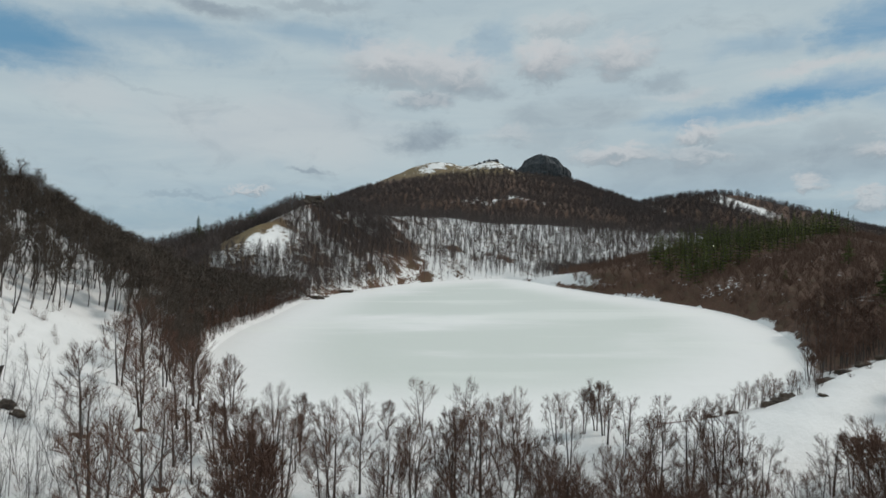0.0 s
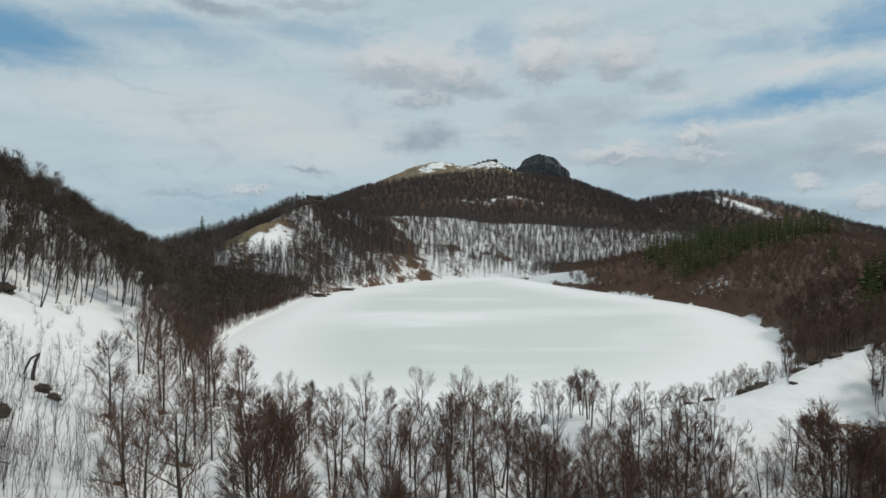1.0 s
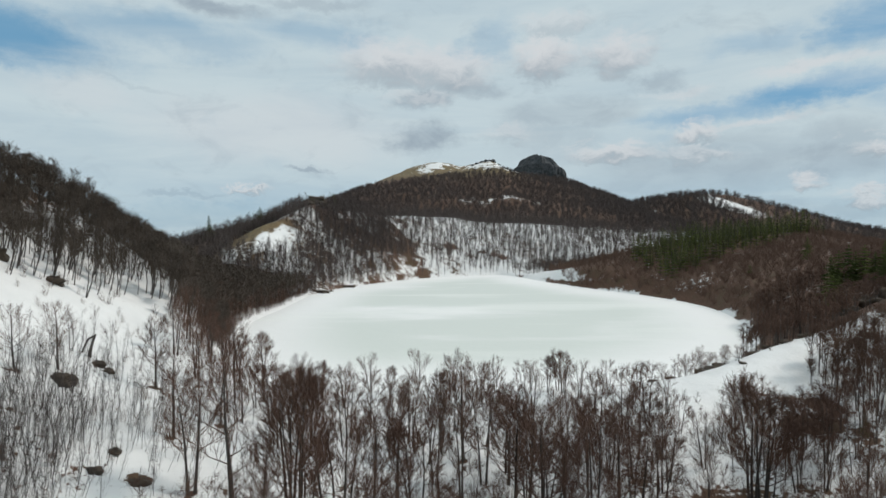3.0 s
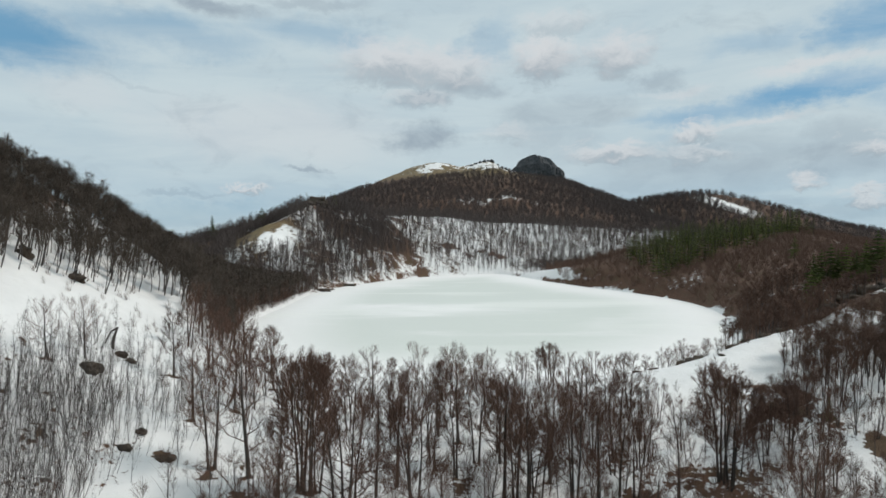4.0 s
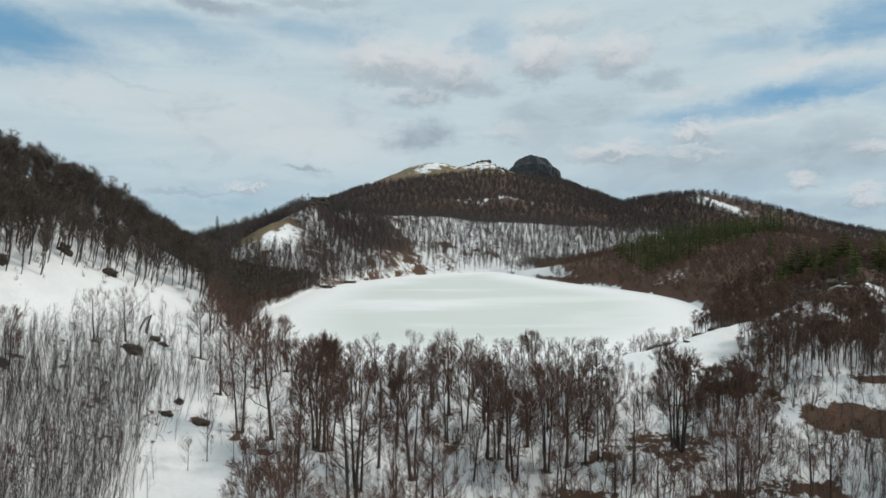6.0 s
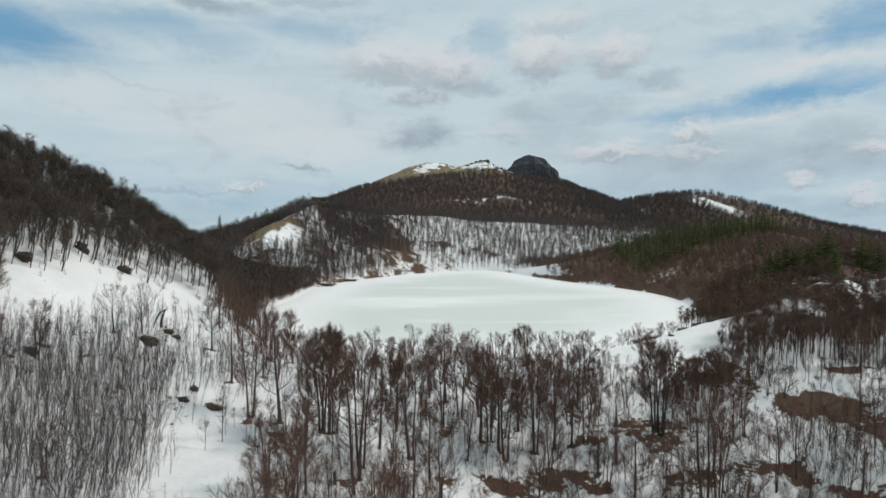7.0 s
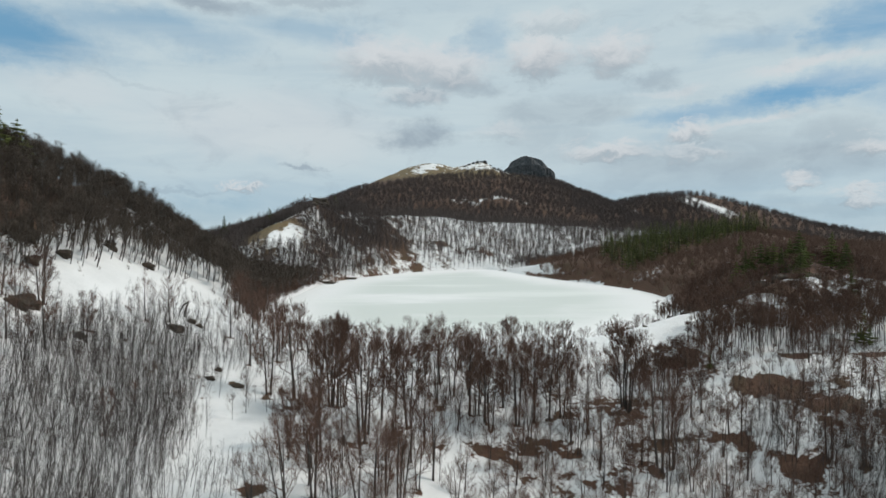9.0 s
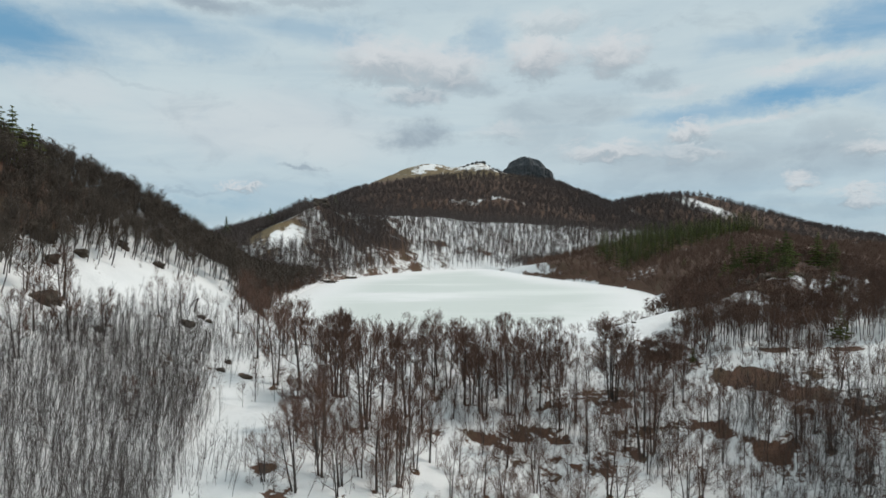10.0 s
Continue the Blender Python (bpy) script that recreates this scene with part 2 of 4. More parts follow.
M_FAR_TWIG = wood_material("far_woods_twigs", (0.088, 0.071, 0.066), (0.114, 0.092, 0.085))
M_SAPLING = wood_material("sapling_bark", (0.052, 0.044, 0.041), (0.118, 0.102, 0.095))
M_NEEDLE = wood_material("fir_needles", (0.044, 0.062, 0.017), (0.110, 0.128, 0.036), False)
M_NEEDLES = wood_material("woods_needles", (0.050, 0.066, 0.016), (0.118, 0.134, 0.034))
M_ROCK = rock_material("shore_rock", (0.030, 0.022, 0.016), (0.105, 0.080, 0.058), (0.085, 0.075, 0.038))
M_CRAG = rock_material("crag_rock", (0.030, 0.034, 0.038), (0.085, 0.09, 0.095), (0.06, 0.065, 0.06))


# ---- the land ----
def smooth(x, a, b):
    t = np.clip((x - a) / (b - a), 0, 1)
    return t * t * (3 - 2 * t)


def lattice(ix, iy, seed):
    v = np.sin(ix * 127.1 + iy * 311.7 + seed * 74.7) * 43758.5453
    return v - np.floor(v)


def value_noise(x, y, size, seed=0, octaves=4):
    """Smooth noise from 0 to 1 for arrays of places."""
    total, amp, norm = 0.0, 1.0, 0.0
    for o in range(octaves):
        u, v = x / size + o * 17.3, y / size - o * 9.1
        ix, iy = np.floor(u), np.floor(v)
        fx, fy = u - ix, v - iy
        fx, fy = fx * fx * (3 - 2 * fx), fy * fy * (3 - 2 * fy)
        s = seed + o
        a = lattice(ix, iy, s) * (1 - fx) + lattice(ix + 1, iy, s) * fx
        c = lattice(ix, iy + 1, s) * (1 - fx) + lattice(ix + 1, iy + 1, s) * fx
        total, norm = total + amp * (a * (1 - fy) + c * fy), norm + amp
        amp, size = amp * 0.5, size * 0.5
    return total / norm


# beeches of the foreground: x, y, height, habit
LOWER_TREES = [
    (-9.1, 6.4, 10.1, 4), (-6.8, 2.8, 6.8, 5), (-3.3, 7.1, 9.6, 0), (-1.1, 10.3, 10.3, 2), (0.7, 14.6, 6.7, 1), (9.0, 14.4, 6.2, 0), (11.3, 15.3, 6.2, 5), (4.9, 12.1, 6.6, 1), (25.0, 17.4, 8.7, 2),
    (36.9, 17.7, 6.9, 5), (-11.0, 2.6, 9.0, 2), (53.7, 24.1, 7.1, 0), (55.6, 20.4, 5.2, 5), (55.3, 13.6, 6.5, 1), (57.5, 18.7, 5.1, 0)]
MIDDLE_TREES = [
    (-22.2, 37.1, 11.4, 6), (-18.3, 36.7, 13.8, 0), (-27.4, 45.0, 9.3, 0), (-13.2, 28.8, 9.1, 3), (-12.5, 34.3, 12.4, 4), (-11.6, 33.4, 12.2, 4), (-10.8, 34.0, 9.7, 6), (-6.6, 23.1, 13.8, 1), (-6.4, 25.7, 12.4, 6),
    (-4.9, 31.8, 11.1, 6), (-1.1, 31.1, 11.5, 4), (3.3, 48.7, 11.2, 3), (22.0, 33.0, 7.8, 0), (22.5, 30.2, 6.5, 1), (25.1, 35.7, 9.9, 1), (24.6, 27.0, 9.5, 0), (32.7, 42.6, 12.6, 4), (33.1, 41.5, 12.1, 4),
    (32.2, 26.0, 14.4, 1), (34.1, 26.8, 10.3, 2), (30.4, 27.8, 6.7, 0)]
SLOPE_TREES = [
    (-44.2, 45.2, 6.5, 0), (-42.2, 49.3, 7.3, 0), (-33.9, 54.7, 8.3, 3), (-45.7, 19.0, 5.1, 6), (-54.1, 34.9, 7.9, 6), (-53.9, 35.3, 7.1, 3), (-47.9, 28.0, 4.5, 5), (-47.3, 35.2, 3.7, 0), (-30.5, 59.1, 7.3, 3),
    (-27.6, 65.8, 6.7, 6), (-22.8, 61.7, 8.6, 3), (-32.8, 12.7, 4.8, 6), (-52.3, 27.5, 6.7, 6), (-49.1, 21.0, 7.5, 3), (-24.7, 51.0, 7.7, 3)]
CORE_TREES = [
    (7.7, 37.3, 12.4, 3), (8.9, 37.5, 11.3, 6), (9.9, 35.4, 12.3, 3), (10.6, 33.8, 10.1, 6), (13.3, 41.8, 11.6, 3), (14.8, 36.5, 12.0, 4), (17.6, 38.2, 11.7, 3), (14.7, 30.3, 7.7, 2), (16.2, 33.5, 7.9, 6),
    (20.0, 38.8, 9.8, 3), (5.3, 44.5, 10.0, 6), (-3.3, 37.0, 11.3, 3), (42.0, 39.4, 7.7, 3), (44.2, 40.8, 6.1, 6), (45.3, 34.1, 7.3, 3), (45.7, 31.3, 7.8, 0), (53.5, 25.0, 8.3, 0), (56.4, 25.2, 4.3, 6),
    (55.4, 20.8, 7.2, 1)]
# melted hollows round trunks and stones: x, y, radius
WELLS = [
    (-7.5, 21.9, 1.8), (3.3, 27.6, 1.5), (9.7, 29.3, 1.4), (13.4, 26.7, 1.9), (19.8, 32.3, 1.5), (21.6, 30.4, 1.6), (31.9, 25.9, 1.6), (30.6, 38.5, 1.5), (-22.3, 35.7, 1.9), (-17.7, 32.7, 1.9),
    (-15.5, 6.5, 2.4), (-26.9, 36.7, 1.2), (-30.8, 36.6, 1.2), (15.9, 30.6, 1.2), (20.0, 25.7, 1.5), (22.8, 23.8, 1.4), (53.2, 24.8, 1.6), (30.3, 27.5, 1.2), (-12.1, 1.1, 3.0)]
SHORE = [(-49, 140), (-48, 168), (-47, 205), (-38, 234), (-12, 275), (22, 296), (36, 295), (49, 258), (64, 224), (78, 196), (84, 172),
         (82, 148), (75, 126), (66, 107), (50, 88), (38, 78), (26, 73.5), (8, 72), (-10, 73), (-26, 78), (-37, 91), (-45, 112)]


def closed_curve(pts, steps=8):
    p = np.array(pts, float)
    out = []
    n = len(p)
    for i in range(n):
        a, b, c, d = p[i - 1], p[i], p[(i + 1) % n], p[(i + 2) % n]
        for s in range(steps):
            t = s / steps
            out.append(0.5 * (2 * b + (c - a) * t + (2 * a - 5 * b + 4 * c - d) * t * t + (3 * b - a - 3 * c + d) * t ** 3))
    return np.array(out)


OUTLINE = closed_curve(SHORE)


def from_shore(x, y):
    """Distance to the lake's shore, less than nought on the ice."""
    x, y = np.asarray(x, float), np.asarray(y, float)
    best, inside = np.full(x.shape, 1e9), np.zeros(x.shape, bool)
    for a, b in zip(OUTLINE, np.roll(OUTLINE, -1, 0)):
        d = b - a
        t = np.clip(((x - a[0]) * d[0] + (y - a[1]) * d[1]) / (d @ d), 0, 1)
        best = np.minimum(best, np.hypot(x - a[0] - t * d[0], y - a[1] - t * d[1]))
        if a[1] != b[1]:
            cross = ((a[1] > y) != (b[1] > y)) & (x < (b[0] - a[0]) * (y - a[1]) / (b[1] - a[1]) + a[0])
            inside ^= cross
    return np.where(inside, -best, best)


def ridge(x, y, pts, power):
    """A ridge along points (x, y, height, half-width)."""
    out = np.zeros(np.shape(x))
    for (ax, ay, ah, aw), (bx, by, bh, bw) in zip(pts, pts[1:]):
        dx, dy = bx - ax, by - ay
        t = np.clip(((x - ax) * dx + (y - ay) * dy) / (dx * dx + dy * dy), 0, 1)
        d = np.hypot(x - ax - t * dx, y - ay - t * dy)
        w = aw + (bw - aw) * t
        fall = np.clip(1 - np.sqrt(d * d + 16) / w + 4 / w, 0, 1)
        out = np.maximum(out, (ah + (bh - ah) * t) * fall ** power)
    return out


RIDGES = [
    ([(-94, 215, 0, 38), (-90, 190, 4, 38), (-86, 165, 11, 38), (-84, 140, 17.5, 42), (-86, 100, 32.5, 62), (-98, 60, 47, 79), (-118, 20, 66, 92), (-150, -60, 86, 110)], 1.45),
    ([(-230, 262, 4, 50), (-160, 268, 9, 50), (-112, 276, 19, 60), (-90, 292, 25, 62), (-68, 312, 33, 85), (-46, 345, 30, 90), (-20, 390, 29, 110)], 1.15),
    ([(-68, 312, 35, 50), (-78, 262, 26, 46), (-79, 238, 19, 36), (-74, 216, 7, 24)], 1.1),
    ([(-20, 390, 30, 100), (60, 410, 26, 110), (130, 440, 22, 120), (190, 470, 22, 120)], 1.1),
    ([(150, 690, 28, 160), (205, 620, 46, 180), (240, 588, 54, 190), (265, 575, 57, 190), (290, 575, 55.5, 190), (345, 570, 34, 180), (400, 570, 13, 190), (800, 640, 3, 250)], 1.1),
    ([(80, 262, 8, 46), (97, 252, 14, 58), (129, 246, 19, 76), (156, 245, 21, 90), (215, 300, 17, 120), (330, 330, 13, 160)], 1.0),
    ([(156, 245, 19, 90), (133, 190, 17, 62), (114, 128, 14, 46), (102, 113, 11, 30)], 1.0),
    ([(-72, 92, 24, 22), (-52, 89, 12, 13)], 1.0),
    ([(18, 62, 1.6, 10), (31, 64.5, 2.6, 10), (42, 70, 4.0, 10), (60, 79, 5.6, 12), (78, 88, 8.0, 14), (98, 101, 11, 18)], 0.9),
    ([(52, 60, 2.6, 15), (62, 60, 2.4, 16), (74, 66, 1.2, 20), (110, 66, 5, 36), (200, 60, 13, 60)], 1.0),
]


CREST = [(-420, 0), (-300, 12), (-200, 44), (-164, 59), (-146, 66), (-122, 76), (-98, 86), (-74, 96), (-42, 108), (-10, 115), (14, 111), (30, 108), (54, 117), (70, 119), (90, 106), (110, 102), (165, 92), (182, 88), (198, 77), (214, 66), (232, 59), (260, 50), (300, 34), (500, 0)]


def mountain(x, y):
    """The long mountain behind the lake: its crest line, falling away to both sides."""
    cx, cz = zip(*CREST)
    slide = (value_noise(x, y, 150, 13) - 0.5) * 30 * smooth(np.abs(y - 800), 20, 120)
    h = (np.interp(x + slide - 6, cx, cz) + np.interp(x + slide + 6, cx, cz)) / 2
    return h * np.clip(1 - np.abs(y - 800) / 480, 0, 1) ** 1.1


def height(x, y):
    x, y = np.asarray(x, float), np.asarray(y, float)
    sd = from_shore(x, y)
    valley = -7.5 * np.clip((60 - y) / 36, 0, 1.35) * smooth(x, -20, 22) * (1 - smooth(x, 40, 72)) + 1.5 * smooth(x, 35, 110) * (1 - smooth(y, 60, 120))
    far = np.hypot(x, y - 200)
    base = valley + 0.004 * np.clip(far - 300, 0, 500) - 0.025 * np.clip(far - 1000, 0, None)
    hills = mountain(x, y)
    for pts, power in RIDGES:
        r = ridge(x, y, pts, power)
        hills = np.maximum(hills, r) + 0.12 * np.minimum(hills, r)
    rough = (value_noise(x, y, 34, 3) - 0.5) * 4.0 * smooth(hills, 3, 14) + (value_noise(x, y, 9, 5) - 0.5) * 1.4
    rough = rough + (value_noise(x, y, 90, 8) - 0.5) * 9 * smooth(hills, 20, 60) * smooth(y, 330, 500)
    z = base + hills + rough
    for wx, wy, wr in WELLS:
        z = z - 0.22 * wr * np.exp(-(((x - wx) / wr) ** 2 + ((y - wy) / (0.8 * wr)) ** 2))
    bank = np.clip(sd, 0, None)
    lip = 0.9 * smooth(bank, 0.0, 3.0) + 0.06 * bank
    z = np.where(sd < 12, z * smooth(bank, 0, 11) + lip * (1 - smooth(bank, 2, 12)), z)
    return np.where(sd < 0, -0.25 - 0.25 * np.clip(-sd, 0, 8), z)


def axis(dense, reach):
    """Grid lines: stretches of even steps, then ever wider ones out to the horizon."""
    out = []
    for a, b, step in dense:
        out += list(np.arange(a, b, step))
    out.append(dense[-1][1])
    lo, hi, step = [], [], 4.0
    x, s = out[0], dense[0][2]
    while x > -reach:
        s *= 1.12
        x -= s
        lo.append(x)
    x, s = out[-1], dense[-1][2]
    while x < reach:
        s *= 1.12
        x += s
        hi.append(x)
    return np.array(lo[::-1] + out + hi)


XS = axis([(-160, -66, 2.0), (-66, -38, 1.1), (-38, 52, 0.75), (52, 100, 1.1), (100, 230, 2.6), (230, 330, 5)], 4200)
YS = axis([(-30, 5, 3.0), (5, 56, 0.75), (56, 80, 1.1), (80, 330, 2.5), (330, 830, 6.0)], 4400)


def shaped(name, verts, faces, mat, parent=None, label="", flat=False, attributes=()):
    """One mesh object out of arrays of places and of triangles or quads."""
    verts, faces = np.asarray(verts, np.float32), np.asarray(faces, np.int32)
    me = bpy.data.meshes.new(name)
    n, k = faces.shape
    me.vertices.add(len(verts)), me.loops.add(n * k), me.polygons.add(n)
    me.vertices.foreach_set("co", verts.ravel())
    me.loops.foreach_set("vertex_index", faces.ravel())
    me.polygons.foreach_set("loop_start", np.arange(0, n * k, k, dtype=np.int32))
    me.polygons.foreach_set("use_smooth", np.full(n, not flat))
    for key, values in attributes:
        at = me.attributes.new(key, "FLOAT", "POINT")
        at.data.foreach_set("value", np.asarray(values, np.float32))
    me.update(calc_edges=True)
    me.validate()
    me.materials.append(mat)
    ob = new(name, me)
    if parent: ob.parent = parent
    if label: tagged(ob, label)
    return ob


def grid_faces(nx, ny):
    i = np.arange(nx * ny).reshape(ny, nx)
    return np.stack([i[:-1, :-1], i[:-1, 1:], i[1:, 1:], i[1:, :-1]], -1).reshape(-1, 4)


def trail(x, y, pts, wide):
    """1 along a line of places, falling away over the given width."""
    best = np.full(np.shape(x), 1e9)
    for (ax, ay), (bx, by) in zip(pts, pts[1:]):
        dx, dy = bx - ax, by - ay
        t = np.clip(((x - ax) * dx + (y - ay) * dy) / (dx * dx + dy * dy), 0, 1)
        best = np.minimum(best, np.hypot(x - ax - t * dx, y - ay - t * dy))
    return np.exp(-(best / wide) ** 2)


# damp brown hollows and screes: their lines and half-widths
TRAILS = [
    ([(46, 59.5), (50, 55.5), (53, 51), (56, 46), (60, 40.5), (65, 32), (70, 24)], 4.4), ([(66, 54), (76, 55), (92, 51)], 1.7), ([(41, 35), (46, 32), (47, 28), (52, 23)], 1.8),
    ([(9, 30), (13, 27.5), (15, 25)], 1.5), ([(16, 29.5), (20, 26.5), (25, 23.5)], 1.5), ([(0.5, 42), (3, 37)], 0.8), ([(18.5, 33), (22, 30)], 1.2),
    ([(27, 71), (33, 72.5), (39, 73.5), (44, 74.5)], 1.5), ([(-30, 298), (-19, 291), (-6, 284)], 6.0), ([(5, 330), (18, 319)], 3.4), ([(24, 331), (36, 325)], 2.8)]


def bare_cover(x, y, z):
    """How much snow has gone: 0 deep snow, 1 bare."""
    n = value_noise(x, y, 26, 21)
    n2 = value_noise(x, y, 11, 23)
    b = np.full(x.shape, 0.22)
    sd = from_shore(x, y)
    # damp brown trenches in the eastern wood
    wander = (n2 - 0.5) * 10
    torn = value_noise(x, y, 4.5, 25)
    for pts, wide in TRAILS:
        b = b + (0.18 + 0.46 * smooth(torn, 0.30, 0.66)) * trail(x + 0.35 * wander, y + 0.35 * wander + 3 * (torn - 0.5), pts, wide)
    b = b + 0.24 * smooth(x, 8, 24) * smooth(torn, 0.52, 0.66) * (1 - smooth(y, 40, 60))
    b = b + 0.24 * np.exp(-((x - 4) / 26) ** 2 - ((y - 36) / 18) ** 2) * smooth(torn, 0.50, 0.66)
    b = b + 0.16 * smooth(-x, 16, 30) * (y < 60) * smooth(n2, 0.5, 0.65)
    # eastern hill under its brown wood
    strip = 70.5 + 0.48 * (x - 42)
    b = b + 0.50 * smooth(x, 56, 66) * smooth(y - strip, 4, 9) * (1 - smooth(y, 300, 350)) * smooth(sd, 0.5, 2.5) * (1 - 0.16 * smooth(n2, 0.58, 0.68))
    b = b + 0.55 * np.exp(-((x - 86) / 13) ** 2 - ((y - 91) / 9) ** 2)
    b = b - 0.26 * np.exp(-((x - 112) / 12) ** 2 - ((y - 112) / 8) ** 2) * smooth(torn, 0.44, 0.55)
    # the far bank and the mountain's woods
    slant = value_noise(0.9 * (x + 0.7 * y), 0.35 * (0.7 * x - y), 12, 27)
    b = b + 0.24 * smooth(y, 284, 295) * smooth(slant, 0.50, 0.60) * (1 - smooth(y, 430, 450))
    b = b + 0.5 * smooth(np.hypot(x, y), 850, 950)
    b = b + 0.62 * smooth(y, 420, 470) * (x < 200) + 0.62 * smooth(x, 180, 220) * smooth(y, 400, 480)
    b = b + 0.5 * np.exp(-((sd - 1.0) / 2.0) ** 2) * smooth(n2, 0.42, 0.56) * (y > 120) * (0.25 + 0.75 * smooth(x, 30, 50))
    # western spur: bare under the upper wood and on the shady side past the clearing
    b = b + 0.44 * smooth(y + 0.6 * (x + 40), 92, 120) * (1 - smooth(y, 195, 205)) * (x < -24) * smooth(sd + 4 * (n2 - 0.5), 2.0, 5.0)
    b = b + 0.52 * smooth(z - 0.10 * (y - 40), 20, 27) * (y < 230) * (x < 0)
    b = b + (0.22 + 0.18 * smooth(slant, 0.45, 0.57)) * smooth(y, 200, 215) * (1 - smooth(y, 330, 380)) * smooth(-x, 8, 24)
    b = b + 0.5 * smooth(-x - 0.3 * (y - 250), 92, 104) * smooth(y, 230, 250) * (1 - smooth(y, 340, 400))
    # grassy top of the bald summit, snow left in its lee
    b = b + 0.46 * np.exp(-((x + 87) / 12) ** 2 - ((y - 248) / 26) ** 2)
    b = b - 0.60 * np.exp(-((x + 74 - 0.30 * (y - 243)) / 7.5) ** 2 - ((y - 243) / 16) ** 2) * (0.5 + 0.5 * smooth(torn, 0.36, 0.46))
    b = b - 0.5 * trail(x, y, [(-99, 250), (-92, 238), (-85, 223)], 2.2) - 0.4 * np.exp(-((x + 69) / 5) ** 2 - ((y - 310) / 6) ** 2)
    b = b + 0.10 * smooth(z, 80, 90) * (y > 600)
    b = b - 0.50 * np.exp(-((x - 50) / 60) ** 2 - ((y - 555) / 22) ** 2) * smooth(n2, 0.38, 0.5)
    ragged = value_noise(x, y, 13, 29)
    b = b - (0.15 + 0.5 * smooth(ragged, 0.40, 0.60)) * np.exp(-((x + 4 - 0.35 * (y - 785)) / 13) ** 2 - ((y - 768) / 36) ** 2) - 0.15 * smooth(ragged, 0.52, 0.6) * smooth(z, 92, 98) * (y > 600)
    b = b - 0.50 * np.exp(-((x - 178) / 16) ** 2 - ((y - 782) / 26) ** 2)
    b = b - 0.62 * smooth(x, 30, 44) * smooth(z, 96, 104) * (y > 600) * smooth(torn, 0.36, 0.5)
    b = b - 0.25 * smooth(z, 100, 108) * smooth(n2, 0.48, 0.58) * (y > 600)
    b = b - 0.82 * np.exp(-((x - 262 - 0.3 * (560 - y)) / 16) ** 2 - ((y - 535) / 34) ** 2)
    b = b - 0.5 * np.exp(-((y - strip) / 4.5) ** 2) * (x > 30) * (1 - smooth(x, 76, 88))
    return np.clip(b, 0, 1)


def build_land():
    gx, gy = np.meshgrid(XS, YS)
    x, y = gx.ravel(), gy.ravel()
    z = height(x, y)
    bare = bare_cover(x, y, z)
    for wx, wy, wr in WELLS:
        xw, yw = x + 3.0 * (value_noise(x, y, 2.6, 91) - 0.5), y + 3.0 * (value_noise(x, y, 2.6, 95) - 0.5)
        bare = np.maximum(bare, 0.80 * np.exp(-(((xw - wx) / wr) ** 2 + ((yw - wy) / (0.75 * wr)) ** 2)))
    for rows in (LOWER_TREES, MIDDLE_TREES, SLOPE_TREES, CORE_TREES):
        for wx, wy, tall, kind in rows:
            bare = np.maximum(bare, 0.85 * np.exp(-(((x - wx) / 0.75) ** 2 + ((y - wy + 0.2) / 0.7) ** 2)))
    dry = smooth(z, 80, 95) * (y > 600) + np.exp(-((x + 84) / 20) ** 2 - ((y - 250) / 30) ** 2)
    land = shaped("ground", np.stack([x, y, z], 1), grid_faces(len(XS), len(YS)), M_GROUND, attributes=[("bare", bare), ("dry", np.clip(dry, 0, 1))])
    tagged(land, "snow covered mountain land with patches of brown leaf litter", "ground", kind="structure")


def build_ice():
    xs, ys = np.arange(-56, 97, 1.5), np.arange(66, 306, 1.5)
    gx, gy = np.meshgrid(xs, ys)
    x, y = gx.ravel(), gy.ravel()
    sd = from_shore(x, y)
    z = 0.05 * (value_noise(x, y, 8, 40) - 0.5)
    f = grid_faces(len(xs), len(ys))
    f = f[(sd[f] < 2.0).any(1)]
    ob = shaped("water", np.stack([x, y, z], 1), f, M_ICE, attributes=[("edge", -sd)])
    tagged(ob, "frozen mountain lake with wet greenish ice and snow", "lake", kind="structure")


build_land()
build_ice()

# ---- trees ----
BEECH_LABELS = [
    "leafless beech with one trunk and a rounded brown crown", "leafless beech with two stems and a loose brown crown", "spreading leafless beech with three stems from one foot",
    "slim leafless beech with a dense brown top", "big leafless beech with four stems and dense brown twigs", "low broad leafless beech with arching boughs", "tall thin leafless beech with twin grey stems"]
def spike(V, F, a, b, ra, rb):
    """A three-sided limb from a to b; with rb = 0 it runs out to a tip."""
    a, b = np.asarray(a, float), np.asarray(b, float)
    d = b - a
    d = d / (np.linalg.norm(d) + 1e-9)
    u = np.cross(d, (0.31, 0.87, 0.39))
    u = u / (np.linalg.norm(u) + 1e-9)
    v = np.cross(d, u)
    n = len(V)
    for k in range(3):
        w = 2.0944 * k
        V.append(a + ra * (math.cos(w) * u + math.sin(w) * v))
    if rb <= 0:
        V.append(b)
        F.extend(((n, n + 1, n + 3), (n + 1, n + 2, n + 3), (n + 2, n, n + 3)))
        return
    for k in range(3):
        w = 2.0944 * k
        V.append(b + rb * (math.cos(w) * u + math.sin(w) * v))
    for k in range(3):
        j = (k + 1) % 3
        F.append((n + k, n + j, n + 3 + j))
        F.append((n + k, n + 3 + j, n + 3 + k))


